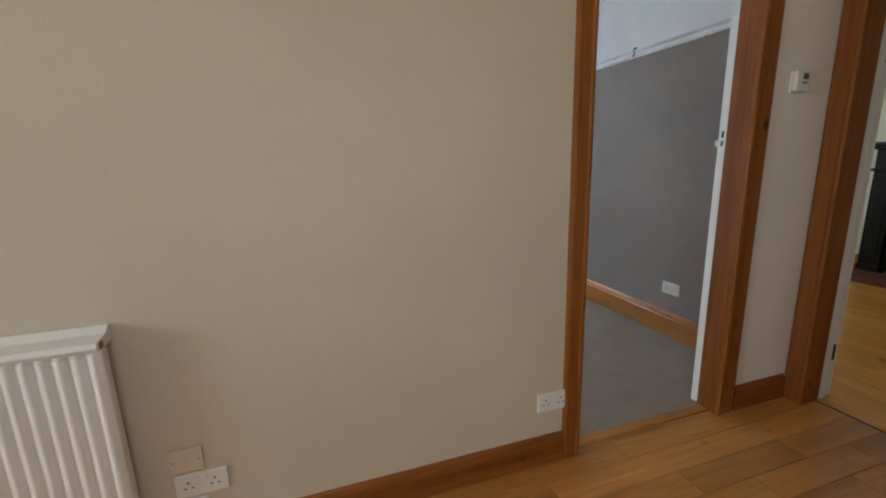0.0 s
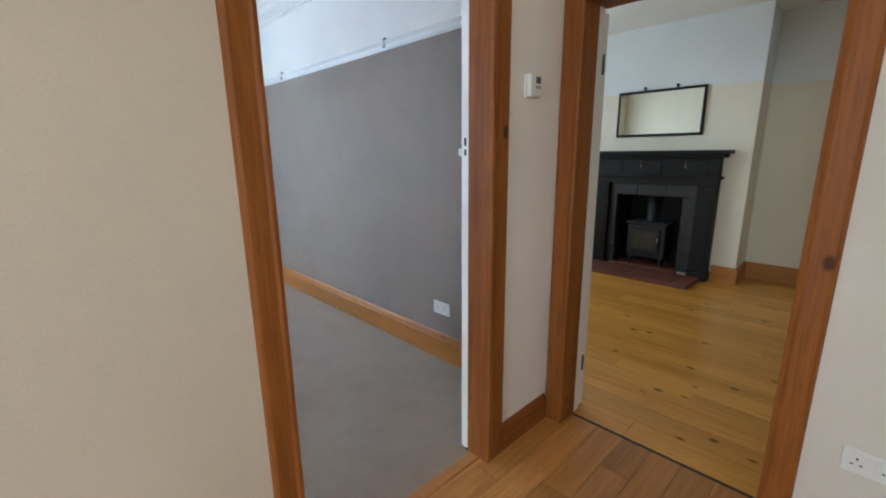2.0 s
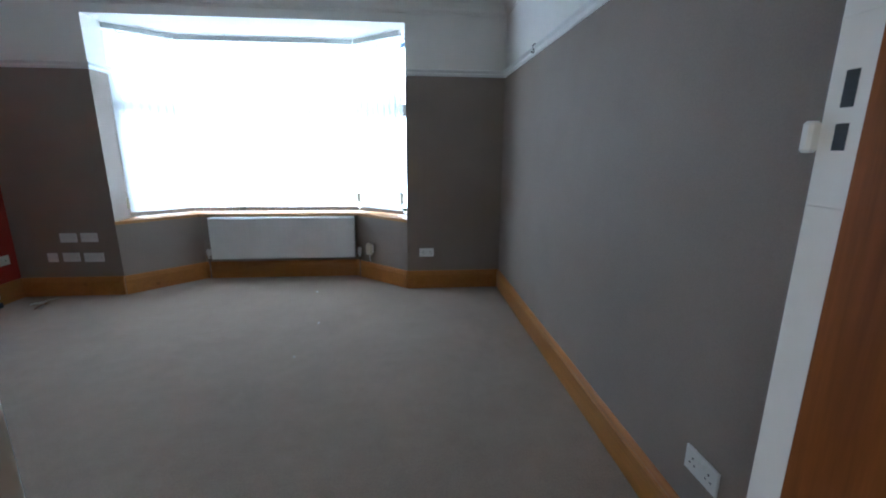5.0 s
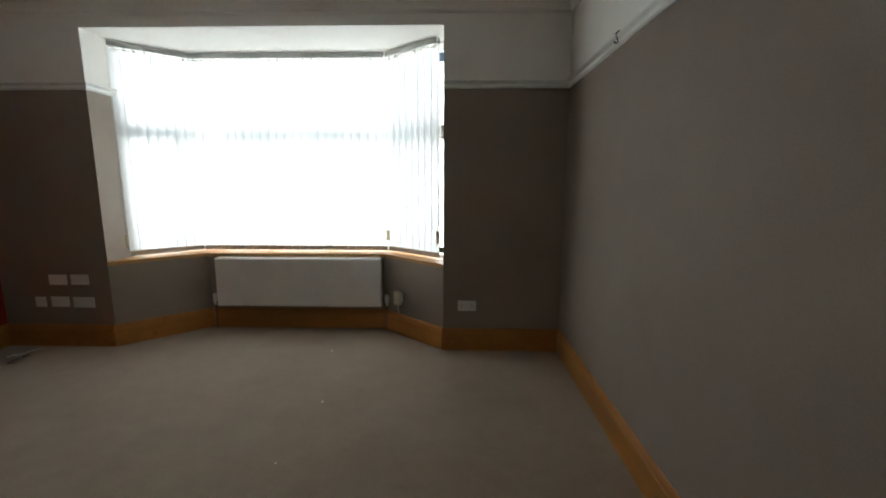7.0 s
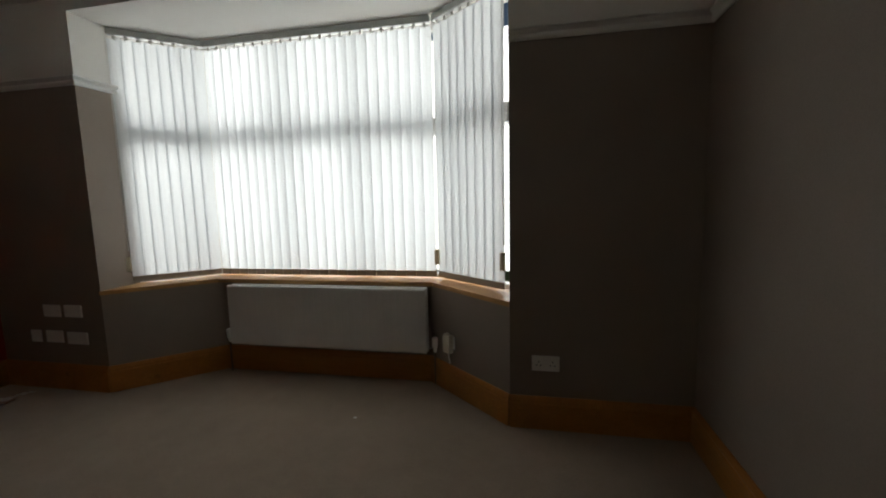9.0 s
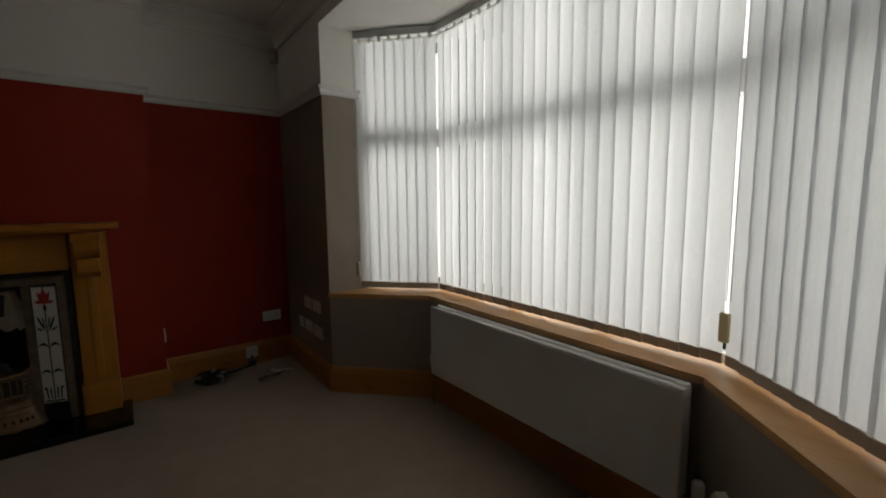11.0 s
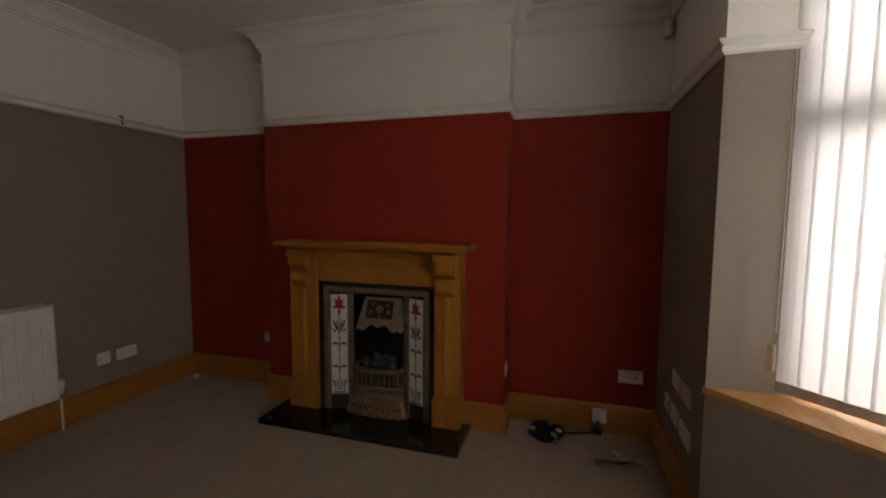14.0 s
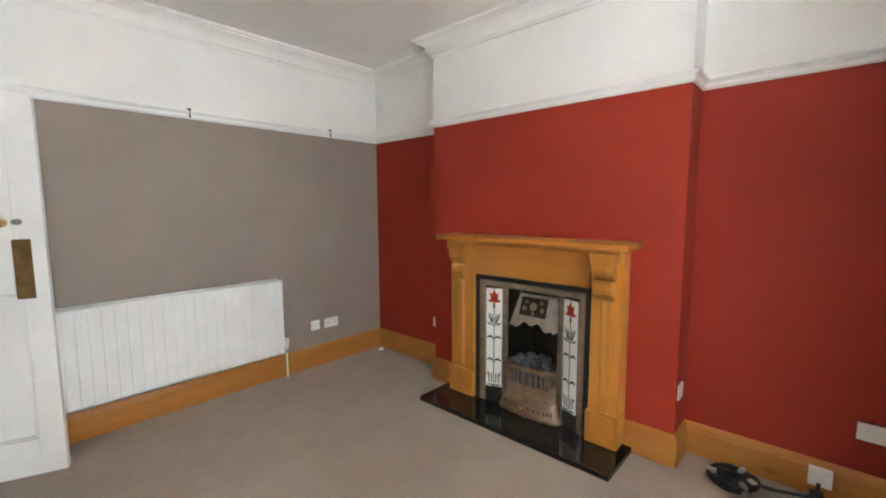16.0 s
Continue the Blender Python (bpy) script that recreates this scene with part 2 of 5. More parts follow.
# ---- mesh helpers ----
def mesh_ob(name, bm, mats, parent=None, smooth=False):
    bmesh.ops.recalc_face_normals(bm, faces=bm.faces)
    me = bpy.data.meshes.new(name)
    bm.to_mesh(me)
    bm.free()
    for m in mats if isinstance(mats, (list, tuple)) else [mats]:
        me.materials.append(m)
    if smooth:
        for f in me.polygons:
            f.use_smooth = True
    o = new(name, me)
    if parent:
        o.parent = parent
    return o


def part(name, bm, material, parent, label="", smooth=False):
    o = mesh_ob(name, bm, material, parent, smooth)
    return tagged(o, label) if label else o


def thing(name, label, category, at=(0, 0, 0), turn=0.0, group=""):
    e = new(name)
    e.empty_display_size = 0.1
    e.matrix_world = pose(*at, 0, 0, turn)
    return tagged(e, label, category, group)


def structure(name, bm, mats, label="", smooth=False, category=""):
    return tagged(mesh_ob(name, bm, mats, None, smooth), label, category, "", "structure")


def box(bm, x0, x1, y0, y1, z0, z1, bevel=0.0, mi=0, seg=1):
    r = bmesh.ops.create_cube(bm, size=1.0)
    vs = r["verts"]
    for v in vs:
        v.co = ((x0 + x1) / 2 + v.co.x * (x1 - x0), (y0 + y1) / 2 + v.co.y * (y1 - y0), (z0 + z1) / 2 + v.co.z * (z1 - z0))
    fs = {f for v in vs for f in v.link_faces}
    for f in fs:
        f.material_index = mi
    if bevel:
        es = list({e for v in vs for e in v.link_edges})
        bmesh.ops.bevel(bm, geom=es, offset=bevel, segments=seg, affect="EDGES", profile=0.5)
    return bm


def B(x0, x1, y0, y1, z0, z1, bevel=0.0, seg=1):
    return box(bmesh.new(), x0, x1, y0, y1, z0, z1, bevel, 0, seg)


def prism(bm, pts, z0, z1, mi=0):
    """A flat outline in x and y, raised from z0 to z1."""
    lo = [bm.verts.new((x, y, z0)) for x, y in pts]
    hi = [bm.verts.new((x, y, z1)) for x, y in pts]
    fs = [bm.faces.new(lo), bm.faces.new(hi)]
    n = len(pts)
    fs += [bm.faces.new((lo[i], lo[(i + 1) % n], hi[(i + 1) % n], hi[i])) for i in range(n)]
    for f in fs:
        f.material_index = mi
    return bm


def plate_shape(bm, pts, d0, d1, place):
    """An outline (u, v) with thickness d0 to d1, put in space by place(u, v, d)."""
    lo = [bm.verts.new(place(u, v, d0)) for u, v in pts]
    hi = [bm.verts.new(place(u, v, d1)) for u, v in pts]
    n = len(pts)
    bm.faces.new(lo)
    bm.faces.new(hi)
    for i in range(n):
        bm.faces.new((lo[i], lo[(i + 1) % n], hi[(i + 1) % n], hi[i]))
    return bm


def sweep(bm, profile, path, closed=False):
    """A moulding: profile of (out, up) swept along a line of (x, y); out is to the line's left; corners are mitred."""
    n = len(path)
    rings = []
    for i, (x, y) in enumerate(path):
        a = path[i - 1] if (i or closed) else None
        b = path[(i + 1) % n] if (i < n - 1 or closed) else None
        d1 = Vector((x - a[0], y - a[1])).normalized() if a else None
        d2 = Vector((b[0] - x, b[1] - y)).normalized() if b else None
        d1, d2 = d1 or d2, d2 or d1
        n1, n2 = Vector((-d1.y, d1.x)), Vector((-d2.y, d2.x))
        m = n1 + n2
        m = m / max(0.2, m.dot(n1))
        rings.append([bm.verts.new((x + m.x * o, y + m.y * o, z)) for o, z in profile])
    k = len(profile)
    for i in range(n if closed else n - 1):
        r, s = rings[i], rings[(i + 1) % n]
        for j in range(k):
            bm.faces.new((r[j], r[(j + 1) % k], s[(j + 1) % k], s[j]))
    if not closed:
        bm.faces.new(rings[0])
        bm.faces.new(rings[-1][::-1])
    return bm


def lathe(bm, rings, place, seg=20):
    """Rings of (radius, height) turned about an axis; place(a, b, h) puts them in space."""
    rows = [[bm.verts.new(place(r * math.cos(2 * math.pi * i / seg), r * math.sin(2 * math.pi * i / seg), h)) for i in range(seg)] for r, h in rings]
    for r, s in zip(rows, rows[1:]):
        for i in range(seg):
            bm.faces.new((r[i], r[(i + 1) % seg], s[(i + 1) % seg], s[i]))
    bm.faces.new(rows[0])
    bm.faces.new(rows[-1])
    return bm


def tube(bm, pts, r, seg=8):
    """A round bar through the points."""
    rings = []
    pts = [Vector(p) for p in pts]
    for i, p in enumerate(pts):
        d = (pts[min(i + 1, len(pts) - 1)] - pts[max(i - 1, 0)]).normalized()
        q = d.to_track_quat("Z", "Y")
        rings.append([bm.verts.new(p + q @ Vector((r * math.cos(2 * math.pi * k / seg), r * math.sin(2 * math.pi * k / seg), 0))) for k in range(seg)])
    for a, b in zip(rings, rings[1:]):
        for k in range(seg):
            bm.faces.new((a[k], a[(k + 1) % seg], b[(k + 1) % seg], b[k]))
    bm.faces.new(rings[0])
    bm.faces.new(rings[-1])
    return bm


# ---- plan ----
WX, EX, SY, NY = -1.925, 2.675, 2.60, 6.35       # front room faces
CEILZ, RAILZ, SPLIT = 2.72, 2.057, 2.075
BRX, BR0, BR1 = -1.695, 3.61, 5.41               # chimney breast
BAY0, BAY1, BAYTOP = -1.005, 1.735, 2.505
LW = [(BAY0, NY), (-0.47, 6.86), (1.17, 6.86), (BAY1, NY)]      # bay wall under the sill
HN, HE, HS, HW = 2.447, 2.622, 0.10, -5.00        # hall faces
D1L, D1R, D1H = 1.265, 2.115, 2.02
D2S, D2N, D2H = 1.52, 2.342, 2.00
DW, DBX, DAX, DS, DN = 2.80, 5.98, 6.40, -0.50, 4.90      # dining room


def two_tone(bm, x0, x1, y0, y1, z1=None, low=0, high=1):
    box(bm, x0, x1, y0, y1, 0, SPLIT, 0, low)
    box(bm, x0, x1, y0, y1, SPLIT, z1 or CEILZ + 0.02, 0, high)


# front room walls
bm = bmesh.new()
two_tone(bm, EX, EX + 0.06, 2.52, NY + 0.3)
structure("wall_east", bm, [GREY, WHITE], "grey painted plaster wall, white above picture rail", category="wall")
bm = bmesh.new()
two_tone(bm, WX - 0.15, D1L - 0.02, 2.525, SY)
two_tone(bm, D1R + 0.02, EX, 2.525, SY)
box(bm, D1L - 0.02, D1R + 0.02, 2.525, SY, D1H + 0.03, SPLIT, 0, 0)
box(bm, D1L - 0.02, D1R + 0.02, 2.525, SY, SPLIT, CEILZ + 0.02, 0, 1)
structure("wall_south", bm, [GREY, WHITE], "taupe grey painted wall with doorway", category="wall")
bm = bmesh.new()
two_tone(bm, WX, BAY0, NY, NY + 0.3)
two_tone(bm, BAY1, EX, NY, NY + 0.3)
box(bm, BAY0, BAY1, NY, NY + 0.3, BAYTOP, CEILZ + 0.02, 0, 1)
structure("wall_north", bm, [GREY, WHITE], "grey painted wall around the bay window", category="wall")
bm = bmesh.new()
two_tone(bm, WX - 0.15, WX, SY, BR0)
two_tone(bm, WX - 0.15, WX, BR1, NY + 0.3)
two_tone(bm, WX - 0.15, WX, BR0, BR1)
structure("wall_west", bm, [RED, WHITE], "deep red painted alcove wall, white above rail", category="wall")
F0, F1, FZ = 4.12, 4.965, 0.955                  # fireplace opening
bm = bmesh.new()
two_tone(bm, WX, BRX, BR0, F0)
two_tone(bm, WX, BRX, F1, BR1)
box(bm, WX, BRX, F0, F1, FZ, SPLIT, 0, 0)
box(bm, WX, BRX, F0, F1, SPLIT, CEILZ + 0.02, 0, 1)
structure("chimney_breast", bm, [RED, WHITE], "deep red chimney breast, white above picture rail", category="wall")

# bay
bm = bmesh.new()
prism(bm, [LW[0], LW[1], (-0.62, 7.10), (BAY0 - 0.12, 6.66), (BAY0, 6.65)], 0, 0.685)
prism(bm, [LW[1], LW[2], (1.32, 7.10), (-0.62, 7.10)], 0, 0.685)
prism(bm, [LW[2], LW[3], (BAY1, 6.65), (BAY1 + 0.12, 6.66), (1.32, 7.10)], 0, 0.685)
structure("bay_wall", bm, GREY, "grey painted bay wall under the sill", category="wall")
bm = bmesh.new()
prism(bm, [(BAY0, NY + 0.3), (BAY1, NY + 0.3), (BAY1 + 0.12, 6.66), (1.34, 7.30), (-0.64, 7.30), (BAY0 - 0.12, 6.66)], BAYTOP, BAYTOP + 0.12)
structure("bay_ceiling", bm, WHITE, "white painted bay soffit", category="ceiling")
SF = [(BAY0 + 0.002, NY - 0.012), (-0.49, 6.832), (1.19, 6.832), (BAY1 - 0.002, NY - 0.012)]
SB = [(BAY0 + 0.002, 6.64), (-0.60, 7.04), (1.27, 7.04), (BAY1 - 0.002, 6.64)]
for i in range(3):
    bm = bmesh.new()
    prism(bm, [SF[i], SF[i + 1], SB[i + 1], SB[i]], 0.685, 0.713)
    structure("window_sill" if i == 0 else "window_sill.%03d" % i, bm, SILLWOOD, "pale varnished pine window sill board", category="window sill")

# floors and ceilings
bm = bmesh.new()
prism(bm, [(WX, SY - 0.02), (D1L, SY - 0.02), (D1L, 2.536), (D1R, 2.536), (D1R, SY - 0.02), (EX, SY - 0.02), (EX, NY), (BAY1, NY), LW[2], LW[1], (BAY0, NY), (WX, NY)], -0.05, 0.0)
structure("carpet_floor", bm, CARPET, "grey-brown short pile fitted carpet", category="carpet")
bm = bmesh.new()
box(bm, WX - 0.15, EX + 0.06, 2.52, NY + 0.3, CEILZ, CEILZ + 0.1)
structure("ceiling", bm, CEIL, "white painted plaster ceiling", category="ceiling")
bm = bmesh.new()
box(bm, HW, HE + 0.10, HS, 2.59, -0.06, -0.012)
structure("hall_sub_floor", bm, MORTAR, category="floor")
bm = bmesh.new()
box(bm, HE + 0.10, DAX, DS, DN, -0.06, -0.012)
structure("dining_sub_floor", bm, MORTAR, category="floor")
bm = bmesh.new()
box(bm, HW - 0.15, HE + 0.08, HS - 0.15, HN + 0.08, CEILZ, CEILZ + 0.1)
structure("hall_ceiling", bm, CEIL, "white painted hall ceiling", category="ceiling")
bm = bmesh.new()
box(bm, HE + 0.08, DAX + 0.15, DS - 0.15, DN + 0.15, CEILZ, CEILZ + 0.1)
structure("dining_ceiling", bm, CEIL, "white painted dining room ceiling", category="ceiling")

# hall walls
bm = bmesh.new()
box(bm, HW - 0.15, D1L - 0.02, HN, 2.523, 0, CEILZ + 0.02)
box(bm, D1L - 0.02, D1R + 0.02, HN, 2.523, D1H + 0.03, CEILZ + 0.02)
# strip right of the doorway, its brighter light painted in
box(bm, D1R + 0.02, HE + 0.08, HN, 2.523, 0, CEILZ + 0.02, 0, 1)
structure("hall_wall_north", bm, [CREAM, LITCREAM], "cream painted hall wall with doorway", category="wall")
# east wall: weaker light is painted in with the dimmed copy
bm = bmesh.new()
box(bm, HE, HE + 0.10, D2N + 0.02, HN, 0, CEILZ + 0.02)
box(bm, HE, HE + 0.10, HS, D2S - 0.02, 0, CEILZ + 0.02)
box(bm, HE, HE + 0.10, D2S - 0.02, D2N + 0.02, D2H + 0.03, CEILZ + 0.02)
structure("hall_wall_east", bm, DIMCREAM, "cream hall wall with doorway, shade put into its colour", category="wall")
# unseen south wall; its opening is added to let the fill lamp in
bm = bmesh.new()
box(bm, HW - 0.15, -0.4, HS - 0.15, HS, 0, CEILZ + 0.02)
box(bm, 0.6, HE + 0.08, HS - 0.15, HS, 0, CEILZ + 0.02)
box(bm, -0.4, 0.6, HS - 0.15, HS, 0, 1.22)
box(bm, -0.4, 0.6, HS - 0.15, HS, 2.38, CEILZ + 0.02)
structure("hall_wall_south", bm, CREAM, "unseen cream painted hall wall with opening for a lamp", category="wall")
bm = bmesh.new()
box(bm, HW - 0.15, HW, HS, HN, 0, 0.9)
box(bm, HW - 0.15, HW, HS, HN, 2.4, CEILZ + 0.02)
box(bm, HW - 0.15, HW, HS, 0.25, 0.9, 2.4)
box(bm, HW - 0.15, HW, 1.45, HN, 0.9, 2.4)
structure("hall_wall_west", bm, CREAM, "unseen cream painted hall wall with opening for a lamp", category="wall")

# dining room walls
bm = bmesh.new()
box(bm, 2.725, DW, D2N + 0.02, DN, 0, CEILZ + 0.02)
box(bm, 2.725, DW, DS, D2S - 0.02, 0, CEILZ + 0.02)
box(bm, 2.725, DW, D2S - 0.02, D2N + 0.02, D2H + 0.03, CEILZ + 0.02)
structure("dining_wall_west", bm, IVORY, "ivory painted dining room wall", category="wall")


def dining_tone(bm, x0, x1, y0, y1, z0=0.0):
    box(bm, x0, x1, y0, y1, z0, 2.03, 0, 0)
    box(bm, x0, x1, y0, y1, 2.03, CEILZ + 0.02, 0, 1)


bm = bmesh.new()
dining_tone(bm, DAX, DAX + 0.15, DS, DN)
structure("dining_wall_east", bm, [IVORY, ICE], "ivory alcove wall, pale blue-white above", category="wall")
bm = bmesh.new()
dining_tone(bm, DBX, DAX, 2.28, 2.838)
dining_tone(bm, DBX, DAX, 3.573, 4.18)
dining_tone(bm, DBX, DAX, 2.838, 3.573, 0.885)
structure("dining_chimney_breast", bm, [IVORY, ICE], "ivory chimney breast, pale blue-white above", category="wall")
bm = bmesh.new()
box(bm, DW, DAX + 0.15, DN, DN + 0.15, 0, 0.85)
box(bm, DW, DAX + 0.15, DN, DN + 0.15, 2.35, CEILZ + 0.02)
box(bm, DW, 3.4, DN, DN + 0.15, 0.85, 2.35)
box(bm, 5.0, DAX + 0.15, DN, DN + 0.15, 0.85, 2.35)
structure("dining_wall_north", bm, IVORY, "ivory wall with window opening", category="wall")
bm = bmesh.new()
dining_tone(bm, DW, DAX + 0.15, DS - 0.15, DS)
structure("dining_wall_south", bm, [IVORY, ICE], "ivory painted dining room wall", category="wall")

# ground outside
bm = bmesh.new()
box(bm, -400, 400, -400, 400, -0.5, -0.3)
structure("ground", bm, GRASS, "garden ground outside the windows", category="ground")

# mouldings of the front room
SK = [(0, 0), (0.020, 0), (0.020, 0.142), (0.016, 0.150), (0.017, 0.160), (0.012, 0.174), (0.006, 0.184), (0, 0.184)]
PR = [(0, RAILZ), (0.008, RAILZ), (0.016, RAILZ + 0.010), (0.018, RAILZ + 0.022), (0.012, RAILZ + 0.028), (0.018, RAILZ + 0.036),
      (0.030, RAILZ + 0.044), (0.034, RAILZ + 0.052), (0.026, RAILZ + 0.058), (0, RAILZ + 0.058)]
CN = [(0, CEILZ - 0.135), (0.012, CEILZ - 0.135), (0.012, CEILZ - 0.118), (0.022, CEILZ - 0.112), (0.030, CEILZ - 0.085), (0.050, CEILZ - 0.055),
      (0.080, CEILZ - 0.036), (0.098, CEILZ - 0.032), (0.098, CEILZ - 0.022), (0.118, CEILZ - 0.018), (0.124, CEILZ - 0.008), (0.124, CEILZ - 0.001), (0, CEILZ - 0.001)]
LEG0, LEG1 = 3.885, 5.148
runs = [
    ("baseboard_east", [(EX, SY), (EX, NY), (BAY1, NY)], 1),
    ("baseboard_bay", [LW[3], LW[2], LW[1], LW[0]], 0),
    ("baseboard_north", [(BAY0, NY), (WX, NY), (WX, BR1), (BRX, BR1), (BRX, LEG1 + 0.002)], 1),
    ("baseboard_west", [(BRX, LEG0 - 0.002), (BRX, BR0), (WX, BR0), (WX, SY), (D1L - 0.10, SY)], 0),
]
for nm, pth, ax in runs:
    structure(nm, sweep(bmesh.new(), SK, pth), OAK[ax], "varnished honey timber skirting board", category="skirting")
structure("picture_rail_east", sweep(bmesh.new(), PR, [(EX, SY), (EX, NY), (BAY1, NY)]), GLOSS, "white moulded picture rail", category="picture rail")
structure("picture_rail_west", sweep(bmesh.new(), PR, [(BAY0, NY + 0.27), (BAY0, NY), (WX, NY), (WX, BR1), (BRX, BR1), (BRX, BR0), (WX, BR0), (WX, SY), (D1L - 0.12, SY)]), GLOSS, "white moulded picture rail", category="picture rail")
structure("cornice", sweep(bmesh.new(), CN, [(EX, SY), (EX, NY), (WX, NY), (WX, BR1), (BRX, BR1), (BRX, BR0), (WX, BR0), (WX, SY)], True), CEIL, "white moulded plaster cornice", category="cornice")
HSK = [(0, 0), (0.018, 0), (0.018, 0.10), (0.015, 0.112), (0.010, 0.128), (0.004, 0.137), (0, 0.137)]
structure("hall_baseboard_east", sweep(bmesh.new(), HSK, [(HE, HS), (HE, D2S - 0.105)]), PINE[1], "stained pine skirting board", category="skirting")
structure("hall_baseboard_corner", sweep(bmesh.new(), HSK, [(HE - 0.024, HN), (D1R + 0.118, HN)]), PINE[0], "stained pine skirting board", category="skirting")
structure("hall_baseboard_north", sweep(bmesh.new(), HSK, [(D1L - 0.082, HN), (HW, HN)]), PINE[0], "stained pine skirting board", category="skirting")
DSK = [(o, z * 0.95) for o, z in SK]
structure("dining_baseboard", sweep(bmesh.new(), DSK, [(DAX, DS), (DAX, 2.28), (DBX, 2.28), (DBX, 2.505)]), OAK[1], "honey timber skirting board", category="skirting")
structure("dining_baseboard_north", sweep(bmesh.new(), DSK, [(DBX, 3.855), (DBX, 4.18), (DAX, 4.18), (DAX, DN), (DW, DN)]), OAK[1], "honey timber skirting board", category="skirting")

# doorway one: pine lining and architraves, white on the room side
AR = [(0, 0), (0, 0.022), (0.012, 0.024), (0.022, 0.018), (0.080, 0.018), (0.090, 0.012), (0.095, 0.0)]


def upright(name, profile, to, z0, z1, mat, label):
    """A vertical moulding: profile points put into the plan by to(a, b)."""
    b = bmesh.new()
    prism(b, [to(a, d) for a, d in profile], z0, z1)
    return structure(name, b, mat, label, category="door frame")


WL, WR = 0.080, 0.118
upright("door_architrave_1", AR, lambda a, d: (D1L - a * WL / 0.095, HN - d), 0, D1H + 0.09, PINE[2], "knotty stained pine door architrave")
upright("door_architrave_2", AR, lambda a, d: (D1R + a * WR / 0.095, HN - d), 0, D1H + 0.09, PINE[2], "knotty stained pine door architrave")
structure("door_architrave_3", B(D1L, D1R, HN - 0.02, HN, D1H, D1H + 0.09, 0.004), PINE[0], "stained pine door head", category="door frame")
structure("door_lining_1", B(D1L - 0.02, D1L, HN, 2.545, 0, D1H + 0.03, 0.002), PINE[2], "stained pine door lining", category="door frame")
structure("door_lining_2", B(D1R, D1R + 0.02, HN, 2.552, 0, D1H + 0.03, 0.002), PINE[2], "stained pine door lining", category="door frame")
structure("door_lining_3", B(D1L, D1R, HN, 2.545, D1H, D1H + 0.03, 0.002), PINE[0], "stained pine door lining", category="door frame")
structure("door_rebate_1", B(D1L - 0.02, D1L + 0.002, 2.547, SY + 0.012, 0, D1H + 0.03, 0.002), GLOSS, "white gloss door rebate", category="door frame")
structure("door_rebate_2", B(D1R + 0.010, D1R + 0.02, 2.553, SY - 0.002, 0, D1H + 0.03, 0.001), GLOSS, "white gloss door rebate", category="door frame")
structure("door_trim_1", B(D1L - 0.12, D1L - 0.022, SY, SY + 0.016, 0, RAILZ + 0.06, 0.004), GLOSS, "white gloss door trim", category="door frame")
structure("door_trim_2", B(D1L - 0.12, D1R + 0.1, SY, SY + 0.016, RAILZ + 0.062, RAILZ + 0.15, 0.004), GLOSS, "white gloss door trim", category="door frame")
structure("threshold_1", B(D1L, D1R, 2.478, 2.535, -0.012, 0.006, 0.003), HALLWOOD, "wooden door threshold strip", category="threshold")
sp = thing("strike_plate", "pale metal latch keep on the door rebate", "latch keep", (D1R + 0.010, 2.572, 1.402))
part("plate", B(-0.004, -0.0005, -0.018, 0.022, -0.085, 0.085, 0.001), GLOSS, sp)
part("latch_slot", B(-0.0055, -0.0035, -0.005, 0.006, 0.006, 0.038), DARK, sp)
part("bolt_slot", B(-0.0055, -0.0035, -0.005, 0.006, -0.032, -0.008), DARK, sp)
part("lip", B(-0.013, 0.0, 0.022, 0.034, -0.034, -0.004, 0.003), GLOSS, sp)

# doorway two
upright("door_architrave_4", AR, lambda a, d: (HE - d, D2N + a * 0.105 / 0.095), 0, D2H + 0.09, PINE[2], "knotty stained pine door architrave")
upright("door_architrave_5", AR, lambda a, d: (HE - d, D2S - a * 0.095 / 0.095), 0, D2H + 0.09, PINE[2], "knotty stained pine door architrave")
structure("door_architrave_6", B(HE - 0.02, HE, D2S, D2N, D2H, D2H + 0.09, 0.004), PINE[1], "stained pine door head", category="door frame")
structure("door_lining_4", B(HE, 2.738, D2N, D2N + 0.02, 0, D2H + 0.03, 0.002), PINE[2], "stained pine door lining", category="door frame")
structure("door_rebate_3", B(2.739, DW, D2N + 0.004, D2N + 0.02, 0, D2H + 0.03, 0.002), GLOSS, "white gloss door rebate", category="door frame")
structure("door_lining_5", B(HE, DW, D2S - 0.02, D2S, 0, D2H + 0.03, 0.002), PINE[2], "stained pine door lining", category="door frame")
structure("door_lining_6", B(HE, DW, D2S, D2N, D2H, D2H + 0.03, 0.002), PINE[1], "stained pine door lining", category="door frame")
structure("threshold_2", B(HE + 0.10, HE + 0.118, D2S, D2N, -0.012, -0.002), DARK, "dark joint between two timber floors", category="threshold")


